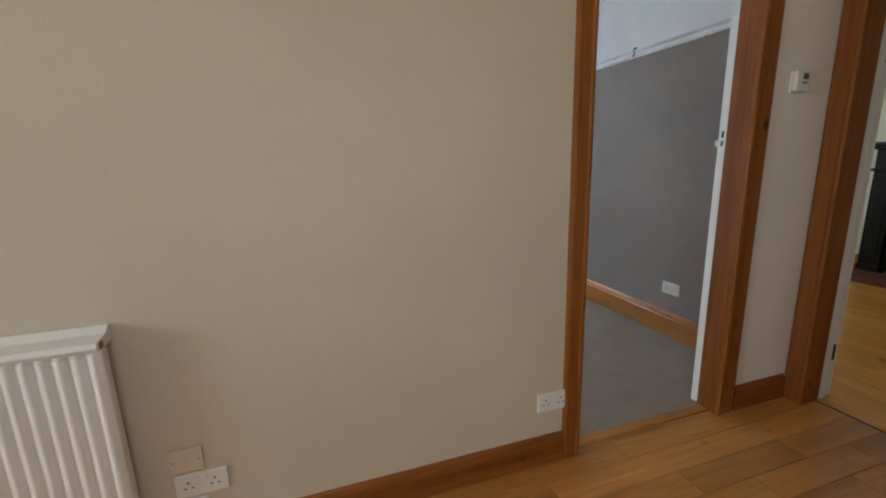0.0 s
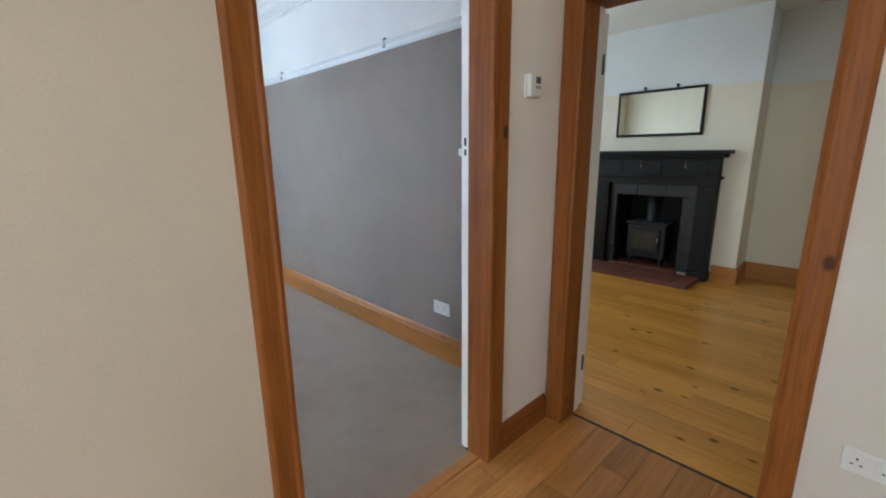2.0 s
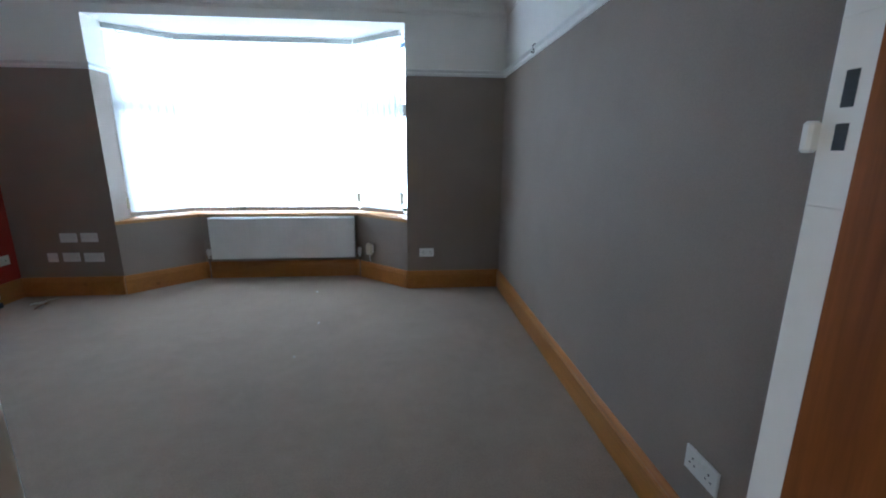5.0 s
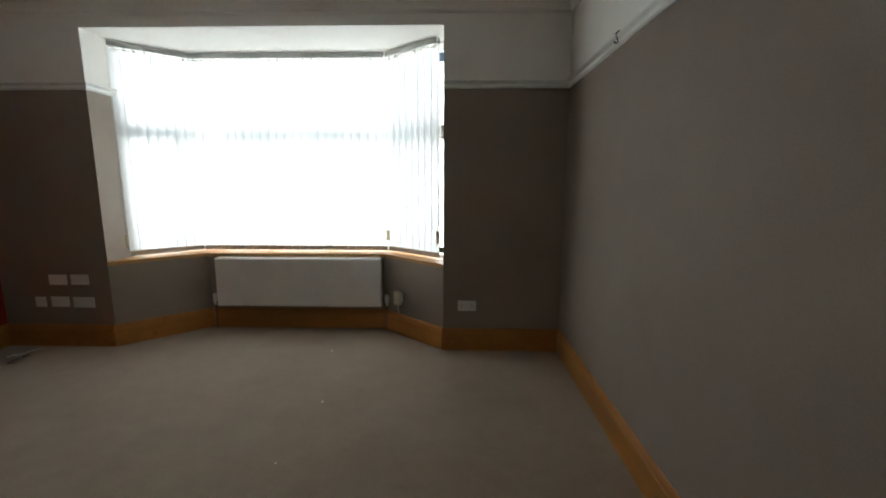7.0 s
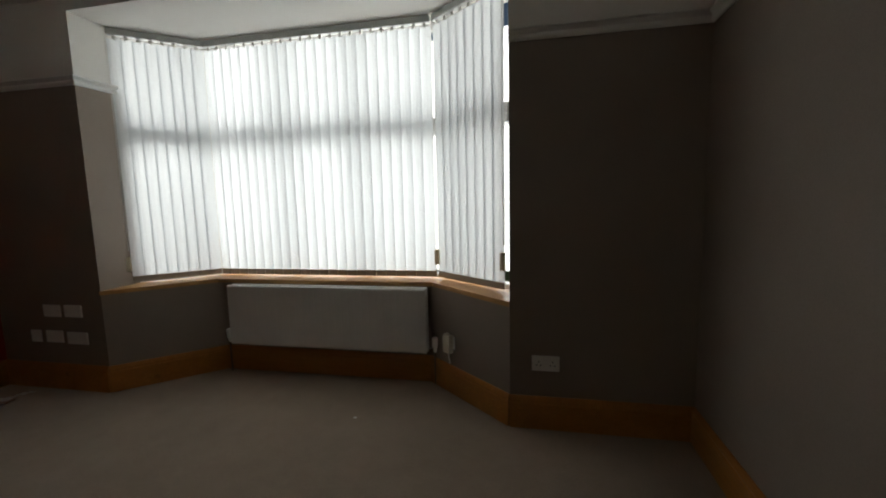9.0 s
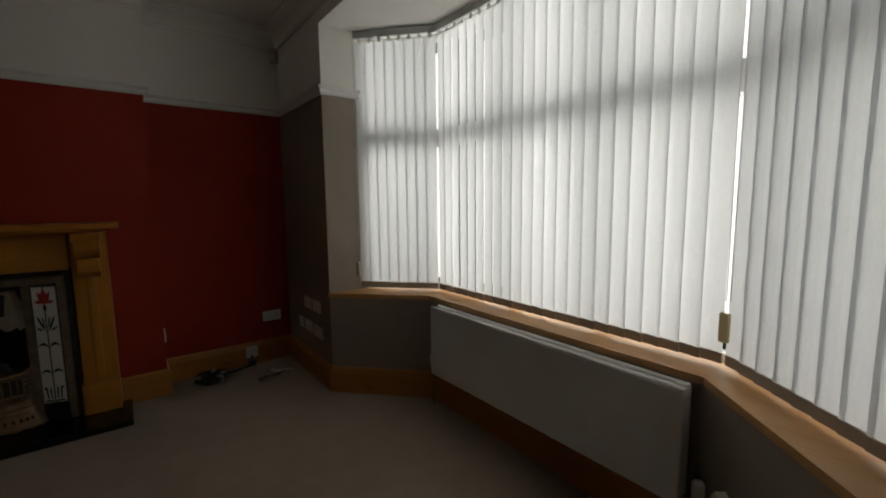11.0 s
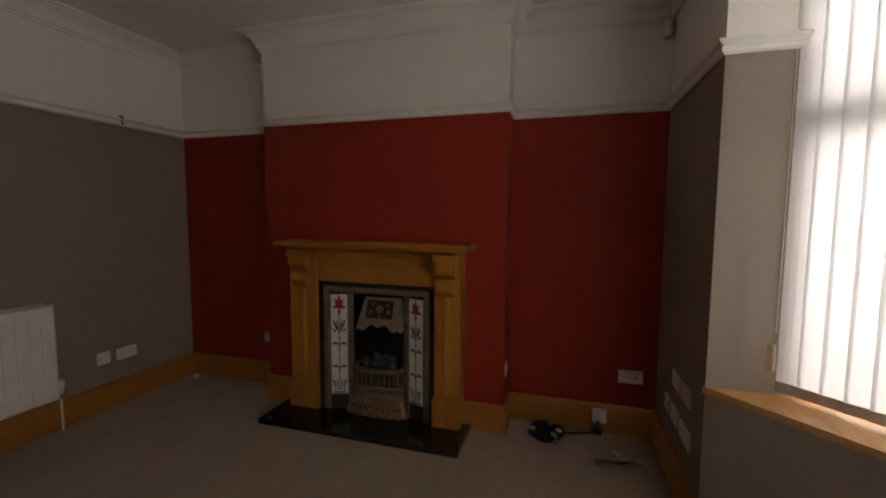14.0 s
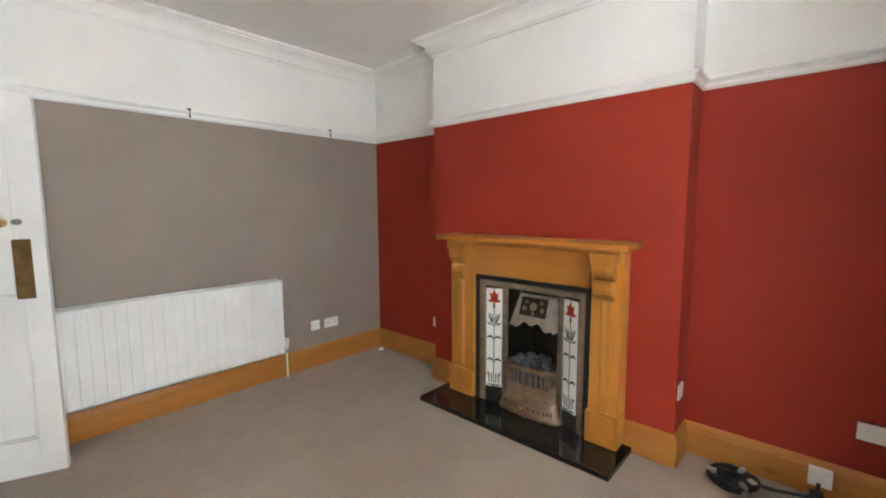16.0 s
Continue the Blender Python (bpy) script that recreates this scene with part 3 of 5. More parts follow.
# ---- the bay window ----
def window_unit(name, a, b, lights):
    """A white framed window between two plan points: outer frame, mullions, a transom, panes."""
    a, b = Vector(a), Vector(b)
    w = (b - a).length
    ang = math.degrees(math.atan2(b.y - a.y, b.x - a.x))
    e = tagged(thing(name, "white framed bay window with transom lights", "window", (a.x, a.y, 0), ang), kind="structure")
    z0, z1, zt, d = 0.69, BAYTOP - 0.004, 1.785, 0.03
    part("window_frame", B(0, 0.06, -d, d, z0, z1, 0.006), UPVC, e)
    part("window_frame", B(w - 0.06, w, -d, d, z0, z1, 0.006), UPVC, e)
    part("window_frame", B(0.06, w - 0.06, -d, d, z1 - 0.06, z1, 0.006), UPVC, e)
    part("window_frame", B(0.06, w - 0.06, -d, d, z0, z0 + 0.045, 0.006), UPVC, e)
    part("transom", B(0.06, w - 0.06, -d - 0.03, d, zt - 0.06, zt + 0.06, 0.006), UPVC, e)
    step = (w - 0.12) / lights
    for i in range(lights):
        x0, x1 = 0.06 + i * step, 0.06 + (i + 1) * step
        if i:
            part("mullion", B(x0 - 0.03, x0 + 0.03, -d + 0.002, d - 0.002, z0 + 0.045, zt - 0.06, 0.005), UPVC, e)
            part("mullion", B(x0 - 0.03, x0 + 0.03, -d + 0.002, d - 0.002, zt + 0.06, z1 - 0.06, 0.005), UPVC, e)
        g0, g1 = x0 + (0.03 if i else 0.0), x1 - (0.03 if i < lights - 1 else 0.0)
        for q0, q1 in ((z0 + 0.045, zt - 0.06), (zt + 0.06, z1 - 0.06)):
            g = part("pane", B(g0, g1, -0.004, 0.004, q0, q1), GLASS, e)
            g.visible_shadow = False
    return e


WIN = [(BAY0 - 0.06, 6.69), (-0.62, 7.11), (1.27, 7.11), (BAY1 + 0.06, 6.69)]
window_unit("window_1", WIN[0], WIN[1], 1)
window_unit("window_2", WIN[1], WIN[2], 3)
window_unit("window_3", WIN[2], WIN[3], 1)


def vertical_blind(label, a, b, n, tilt, chain_end, block_z):
    """Vertical vane blind: head rail, carriers, overlapping vanes with weighted hems, a bead chain and a cord weight."""
    a, b = Vector(a), Vector(b)
    w = (b - a).length
    ang = math.degrees(math.atan2(b.y - a.y, b.x - a.x))
    e = thing("vertical_blind", label, "blind", (a.x, a.y, 0), ang, "bay window blinds")
    part("head_rail", B(0, w, -0.022, 0.022, 2.452, 2.497, 0.004), RAILGREY, e, "grey aluminium head rail")
    v0, pitch = 0.727, (w - 0.006) / n
    wide = pitch + 0.0145
    bm = bmesh.new()
    cols = 5
    rows = []
    for z in (v0 + 0.04, 1.2, 1.7, 2.1, 2.43):
        rows.append([bm.verts.new(((i / (cols - 1) - 0.5) * wide, 0.0004 + 0.004 * math.cos((i / (cols - 1) - 0.5) * 3.0), z)) for i in range(cols)])
    for r, q in zip(rows, rows[1:]):
        for i in range(cols - 1):
            bm.faces.new((r[i], r[i + 1], q[i + 1], q[i]))
    first = part("vane", bm, VANE, e, "translucent off-white fabric vane")
    hem = part("hem", B(-wide / 2, wide / 2, -0.0015, 0.0055, v0, v0 + 0.0405, 0.001), HEM, first, "darker weighted hem pocket")
    hanger = part("hanger", B(-0.012, 0.012, -0.003, 0.003, 2.428, 2.455, 0.001), PLASTIC, first)
    rnd = random.Random(int(w * 1000))
    for i in range(n):
        m = pose(0.003 + pitch * (i + 0.5), 0, 0, 0, 0, tilt + rnd.uniform(-1.2, 1.2))
        if i == 0:
            first.matrix_basis = m
            continue
        v, h, k = first.copy(), hem.copy(), hanger.copy()
        for o in (v, h, k):
            scene.collection.objects.link(o)
        v.parent, h.parent, k.parent = e, v, v
        v.matrix_basis = m
    part("bottom_chain", tube(bmesh.new(), [(0.003 + pitch * (i + 0.5), 0.014, v0 + (0.012 if i % 2 else 0.003)) for i in range(n)], 0.0012, 5), PLASTIC, e)
    cx = w + 0.015 if chain_end else -0.015
    part("bead_chain", tube(bmesh.new(), [(cx - 0.008, -0.01, 2.45), (cx - 0.010, -0.012, 1.6), (cx - 0.006, -0.012, block_z + 0.1), (cx + 0.006, -0.012, block_z + 0.1), (cx + 0.008, -0.012, 1.6), (cx + 0.006, -0.01, 2.45)], 0.0018, 6), PLASTIC, e)
    part("cord_weight", B(cx - 0.022, cx + 0.012, -0.030, -0.008, block_z - 0.055, block_z + 0.055, 0.004), CORDPLASTIC, e, "beige plastic cord weight")
    return e


vertical_blind("off-white translucent vertical blind on angled bay side", (BAY0 + 0.0, 6.60), (-0.580, 6.980), 8, 6, False, 0.86)
vertical_blind("wide off-white translucent vertical blind across bay front", (-0.573, 6.985), (1.190, 6.985), 23, -10, True, 0.87)
vertical_blind("off-white vertical blind beside the plain wall end", (1.212, 6.975), (BAY1 - 0.045, 6.585), 8, 6, True, 0.90)


# ---- radiators ----
def radiator(label, at, turn, w, h, z0, ribs, depth, valve=(True, True), shelf=False, drop=False, relief=0.004):
    """Panel radiator; local x along its length, +y to the front, its back on y = 0."""
    e = thing("radiator", label, "radiator", at, turn)
    f = 0.022 if not shelf else 0.03
    bm = bmesh.new()
    n = ribs
    prof = []
    k = 10
    amp = 0.013 if shelf else relief
    for i in range(n * k + 1):
        u = i / (n * k)
        ph = (i % k) / k
        s = math.sin(math.pi * ph)
        bulge = s if shelf else min(1.0, 2.6 * s)
        prof.append((u * w, depth - amp + amp * bulge))
    outline = [(0, depth - f)] + prof + [(w, depth - f)]
    zs = [(z0, 0.010), (z0 + 0.012, 0.0), (z0 + h - 0.012, 0.0), (z0 + h, 0.010)]
    rings = [[bm.verts.new((x, max(depth - f, y - s), z)) for x, y in outline] for z, s in zs]
    for r, s in zip(rings, rings[1:]):
        for i in range(len(outline)):
            j = (i + 1) % len(outline)
            bm.faces.new((r[i], r[j], s[j], s[i]))
    bm.faces.new(rings[0])
    bm.faces.new(rings[-1])
    part("front_panel", bm, ENAMEL, e)
    part("back_panel", B(0.004, w - 0.004, 0.028, 0.046, z0 + 0.004, z0 + h - 0.004, 0.006), ENAMEL, e)
    for x in (0.12, w - 0.15):
        part("bracket", B(x, x + 0.03, 0.0, 0.028, z0 + 0.05, z0 + h - 0.05), ENAMEL, e)
    if shelf:
        bm = bmesh.new()
        plate_shape(bm, [(0.0, 0.0), (depth + 0.004, 0.0), (depth + 0.012, 0.012), (depth + 0.004, 0.026), (0.035, 0.032), (0.012, 0.050), (0.0, 0.05)], 0.0, w + 0.005,
                    lambda u, v, d: (d, u, z0 + h + 0.004 + v))
        part("shelf", bm, GLOSS, e, "white radiator shelf with chipped end")
        part("chip", B(-0.002, 0.0005, depth - 0.028, depth - 0.006, z0 + h + 0.006, z0 + h + 0.026, 0.001), AGEDBRASS, e)
    else:
        part("top_web", B(0.002, w - 0.002, 0.046, depth - f, z0 + h - 0.040, z0 + h - 0.030, 0.002), ENAMEL, e)
        part("top_roll", tube(bmesh.new(), [(0.002, depth - 0.010, z0 + h - 0.004), (w - 0.002, depth - 0.010, z0 + h - 0.004)], 0.010, 10), ENAMEL, e, "", True)
        part("top_roll", tube(bmesh.new(), [(0.002, 0.036, z0 + h - 0.004), (w - 0.002, 0.036, z0 + h - 0.004)], 0.010, 10), ENAMEL, e, "", True)
        for x in (-0.003, w + 0.0005):
            part("end_cap", B(x, x + 0.0025, 0.030, depth - 0.005, z0 + 0.006, z0 + h - 0.004, 0.001), ENAMEL, e)
    for side, on in zip((-1, 1), valve):
        if not on:
            continue
        x = -0.05 if side < 0 else w + 0.05
        v = part("valve", lathe(bmesh.new(), [(0.010, z0 + 0.0), (0.013, z0 + 0.01), (0.013, z0 + 0.03), (0.020, z0 + 0.034), (0.022, z0 + 0.095), (0.017, z0 + 0.104)],
                                lambda p, q, hh, x=x: (x + p, 0.05 + q, hh), 14), PLASTIC, e, "white valve cap", True)
        part("tail", tube(bmesh.new(), [(x, 0.05, z0 + 0.022), (x - side * 0.051, 0.05, z0 + 0.022)], 0.009, 10), CHROME, v)
        part("pipe", tube(bmesh.new(), [(x, 0.05, z0), (x, 0.05, 0.0)], 0.0075, 10), PLASTIC if drop else CHROME, v)
        if drop:
            part("collar", lathe(bmesh.new(), [(0.014, z0 - 0.02), (0.016, z0 - 0.014), (0.016, z0 + 0.006), (0.012, z0 + 0.012)], lambda p, q, hh, x=x: (x + p, 0.05 + q, hh), 12), PEWTER, v)
    return e


radiator("white panel radiator under the bay window sill", (1.155, 6.852, 0), 180, 1.51, 0.445, 0.232, 30, 0.102, relief=0.0006)
radiator("long white ribbed panel radiator on grey wall", (-0.825, SY + 0.002, 0), 0, 1.47, 0.612, 0.236, 23, 0.125, (True, False), False, True, 0.0035)
radiator("old white convex ribbed radiator with shelf", (-0.405, HN - 0.002, 0), 180, 1.35, 0.62, 0.225, 34, 0.09, (False, False), True)


# ---- sockets and switches ----
def plate(name, label, category, at, turn, w, h, detail, mat=None, group=""):
    """A wall plate; local x along the wall, y out of it."""
    e = thing(name, label, category, at, turn, group)
    m = mat or PLASTIC
    part("faceplate", B(-w / 2, w / 2, 0.0, 0.010, -h / 2, h / 2, 0.003, 2), m, e)
    if detail == "sockets":
        for x in (-w * 0.25, w * 0.25):
            for dx, dz, sw, sh in ((0, 0.016, 0.006, 0.008), (-0.011, -0.004, 0.008, 0.005), (0.011, -0.004, 0.008, 0.005)):
                part("pin_hole", B(x + dx - sw / 2, x + dx + sw / 2, 0.0095, 0.0105, dz - sh / 2 - 0.006, dz + sh / 2 - 0.006), DARK, e)
            part("rocker", B(x * 0.32 - 0.007, x * 0.32 + 0.007, 0.0085, 0.0135, 0.010, 0.030, 0.002), m, e)
    elif detail == "switch":
        part("rocker", B(-0.008, 0.008, 0.009, 0.0145, -0.016, 0.016, 0.002), m, e)
    elif detail == "aerial":
        part("outlet", lathe(bmesh.new(), [(0.006, 0.009), (0.006, 0.012), (0.003, 0.0125)], lambda p, q, hh: (-w * 0.22 + p, hh, q), 12), DARK, e)
    else:
        for x in (-w * 0.38, w * 0.38):
            part("screw", lathe(bmesh.new(), [(0.003, 0.0095), (0.003, 0.0108)], lambda p, q, hh, x=x: (x + p, hh, q), 8), PEWTER, e)
    return e


G = "wall plates"
DBL, SGL, HH = 0.147, 0.087, 0.086
plate("double_socket", "white plastic double socket on grey wall", "socket", (EX, 3.295, 0.367), 90, DBL, HH, "sockets", None, G)
plate("double_socket", "white double socket beside the bay window", "socket", (1.927, NY, 0.375), 180, DBL, HH, "sockets", None, G)
plate("aerial_socket", "white double plate with one aerial outlet on red wall", "socket", (WX, 6.195, 0.385), -90, DBL, HH, "aerial", None, G)
for x, z, w in ((-1.435, 0.566, DBL), (-1.252, 0.568, DBL), (-1.605, 0.378, SGL), (-1.440, 0.380, DBL), (-1.240, 0.375, 0.175)):
    plate("blank_plate", "plain white blanking plate on grey wall", "wall plate", (x, NY, z), 180, w, HH, "blank", None, G)
plate("single_socket", "white single outlet plate above the skirting", "socket", (-1.178, SY, 0.375), 0, SGL, HH, "blank", None, G)
plate("double_socket", "white double socket near the red alcove corner", "socket", (-1.342, SY, 0.370), 0, DBL, HH, "sockets", None, G)
plate("fused_switch", "white switch on the chimney breast side", "switch", (-1.765, BR1, 0.412), 0, SGL, HH, "switch", None, G)
plate("fused_switch", "small white switch in red alcove", "switch", (WX, 3.405, 0.395), -90, 0.06, HH, "switch", None, G)
plate("double_socket", "white double socket beside the pine door frame", "socket", (1.130, HN, 0.300), 180, DBL, HH, "sockets", None, G)
plate("blank_plate", "upper white data plate in hall", "wall plate", (-0.272, HN, 0.395), 180, 0.10, HH, "blank", YELLOWED, G)
plate("double_socket", "white double socket beside the old radiator", "socket", (-0.237, HN, 0.300), 180, 0.16, HH, "sockets", None, G)
plate("blank_plate", "lower white data plate in hall", "wall plate", (-0.274, HN, 0.205), 180, 0.10, HH, "blank", None, G)
plate("double_socket", "white double socket on pale hall wall", "socket", (HE, 1.255, 0.385), 90, DBL, HH, "sockets", None, G)

# bay plug-in box
ba = math.degrees(math.atan2(LW[3][1] - LW[2][1], LW[3][0] - LW[2][0]))
pb = thing("plug_in_timer", "cream plastic plug-in box on bay wall", "timer", (1.338, 6.704, 0.345), ba + 180)
part("backplate", B(-0.043, 0.043, 0.0, 0.010, -0.043, 0.043, 0.003), PLASTIC, pb)
bm = bmesh.new()
plate_shape(bm, [(-0.032, -0.065), (0.032, -0.065), (0.036, 0.035), (0.018, 0.062), (-0.006, 0.050), (-0.036, 0.058)], 0.010, 0.045, lambda u, v, d: (u, d, v))
part("casing", bm, YELLOWED, pb)
part("flex", tube(bmesh.new(), [(0.0, 0.02, -0.06), (0.004, 0.02, -0.10), (0.0, 0.012, -0.145)], 0.004), PLASTIC, pb)

# room thermostat
th = thing("room_thermostat", "white wall thermostat with small grey display", "thermostat", (2.380, HN, 1.645), 180)
part("backplate", B(-0.040, 0.040, 0.0, 0.008, -0.047, 0.047, 0.002), PLASTIC, th)
part("casing", B(-0.038, 0.038, 0.008, 0.030, -0.042, 0.046, 0.005, 2), PLASTIC, th)
part("display", B(-0.032, 0.002, 0.0295, 0.0308, 0.010, 0.036), SCREEN, th)
for x in (-0.028, -0.014, 0.0):
    part("button", B(x - 0.0048, x + 0.0048, 0.0295, 0.0318, -0.010, 0.001, 0.001), PEWTER, th)


# ---- picture rail hooks ----
def rail_hook(at, turn, label="dark metal picture hook on white picture rail"):
    e = thing("picture_hook", label, "picture hook", at, turn, "picture rail hooks")
    part("clip", tube(bmesh.new(), [(0, 0.004, 0.066), (0, 0.022, 0.068), (0, 0.036, 0.056), (0, 0.026, 0.030), (0, 0.022, 0.016), (0, 0.034, 0.008), (0, 0.042, 0.020)], 0.0045, 6), IRON, e)
    part("crest", B(-0.013, 0.013, 0.020, 0.030, 0.052, 0.068, 0.003), IRON, e)
    return e


rail_hook((EX, 3.79, RAILZ), 90)
rail_hook((EX, 5.37, RAILZ), 90)
rail_hook((-1.385, SY, RAILZ), 0)
rail_hook((-0.260, SY, RAILZ), 0)


pir = thing("motion_detector", "small white alarm detector in room corner", "sensor", (WX + 0.03, NY - 0.03, 2.525), 225)
part("casing", B(-0.028, 0.028, -0.020, 0.022, -0.050, 0.050, 0.008, 2), YELLOWED, pir)
part("lens", B(-0.018, 0.018, 0.021, 0.026, -0.036, 0.006, 0.002), PLASTIC, pir)

# ---- tiled fireplace ----
surround = thing("fireplace_surround", "honey pine fireplace surround with corbels and shelf", "fireplace", (0, 0, 0))
X0 = BRX
part("mantel_shelf", B(X0, -1.447, 3.855, 5.215, 1.203, 1.236, 0.006, 2), MANTEL[1], surround)
part("bed_mould", B(X0, -1.520, 3.89, 5.155, 1.180, 1.2025, 0.008, 2), MANTEL[1], surround)
part("frieze", B(X0, -1.585, 4.112, 4.962, 0.958, 1.1795, 0.003), MANTEL[1], surround)
for a, b in ((LEG0, 4.11), (4.964, LEG1)):
    part("leg", B(X0, -1.575, a + 0.008, b, 0.232, 1.1795, 0.004), MANTEL[2], surround)
    part("plinth_block", B(X0, -1.560, a - 0.004, b + 0.001, 0.036, 0.230, 0.006, 2), MANTEL[2], surround)
    c = (a + b) / 2
    part("corbel_block", B(-1.574, -1.486, c - 0.070, c + 0.070, 1.132, 1.1785, 0.005, 2), MANTEL[1], surround)
    for half, prof in ((0.060, [(0.0, 1.131), (0.072, 1.131), (0.077, 1.105), (0.072, 1.075), (0.055, 1.050), (0.036, 1.034), (0.020, 1.022), (0.0, 1.020)]),
                       (0.054, [(0.0, 1.019), (0.040, 1.019), (0.056, 1.000), (0.058, 0.970), (0.046, 0.940), (0.024, 0.920), (0.012, 0.906), (0.0, 0.902)])):
        bm = bmesh.new()
        plate_shape(bm, prof, c - half, c + half, lambda u, v, d: (-1.574 + u, d, v))
        bmesh.ops.bevel(bm, geom=bm.edges[:], offset=0.004, segments=2, affect="EDGES", profile=0.5)
        part("corbel_scroll", bm, MANTEL[2], surround, "carved scroll of the corbel")
    bm = bmesh.new()
    plate_shape(bm, [(-0.026, 0.0), (-0.020, 0.008), (-0.008, 0.013), (0.008, 0.013), (0.020, 0.008), (0.026, 0.0)], 0.262, 0.900, lambda u, v, d: (-1.574 + v, c + u, d))
    part("corbel_tail", bm, MANTEL[2], surround, "half-round bead running down the leg")

hearth = thing("hearth_slab", "polished black granite hearth slab on carpet", "hearth", (0, 0, 0))
part("slab", B(X0 + 0.001, -1.322, 3.80, 5.20, 0.0, 0.034, 0.004, 2), GRANITE, hearth)

fire = thing("fireplace_insert", "cast iron tiled fireplace insert with gas coals", "fireplace", (0, 0, 0))
part("outer_band", B(X0 + 0.004, -1.592, 4.113, 4.150, 0.036, 0.955, 0.002), IRON, fire)
part("outer_band", B(X0 + 0.004, -1.592, 4.932, 4.962, 0.036, 0.955, 0.002), IRON, fire)
part("outer_band", B(X0 + 0.004, -1.592, 4.151, 4.931, 0.925, 0.955, 0.002), DARK, fire)
bm = bmesh.new()
box(bm, -1.64, -1.588, 4.152, 4.196, 0.036, 0.924, 0.006)
part("frame_upright", bm, STEEL, fire)
part("frame_upright", B(-1.64, -1.588, 4.895, 4.930, 0.036, 0.924, 0.006), STEEL, fire)
part("frame_head", B(-1.64, -1.586, 4.197, 4.904, 0.884, 0.924, 0.006), STEEL, fire)
for k in range(9):
    part("head_ornament", B(-1.586, -1.582, 4.26 + k * 0.07, 4.29 + k * 0.07, 0.896, 0.912, 0.003), BRONZE, fire)
for y in (4.174, 4.9125):
    for k in range(14):
        part("upright_ornament", B(-1.588, -1.583, y - 0.006 - 0.004 * (k % 2), y + 0.006 + 0.004 * (k % 2), 0.10 + k * 0.055, 0.130 + k * 0.055 + 0.012 * (k % 2), 0.004), BRONZE, fire)
part("firebox_back", B(-1.922, -1.912, 4.125, 4.955, 0.036, 0.95), IRON, fire)
part("firebox_floor", B(-1.904, -1.66, 4.20, 4.90, 0.036, 0.16, 0.004), IRON, fire)


def tile_face(side):
    """Splayed tile panel: u across from the outer edge, v up, d out."""
    if side < 0:
        o, q = Vector((-1.598, 4.199)), Vector((-1.645, 4.328))
    else:
        o, q = Vector((-1.598, 4.893)), Vector((-1.645, 4.766))
    run = (q - o)
    wide = run.length
    run.normalize()
    nrm = Vector((-run.y, run.x)) if side > 0 else Vector((run.y, -run.x))
    if nrm.x < 0:
        nrm = -nrm
    return wide, lambda u, v, d: (o.x + run.x * u + nrm.x * d, o.y + run.y * u + nrm.y * d, v)


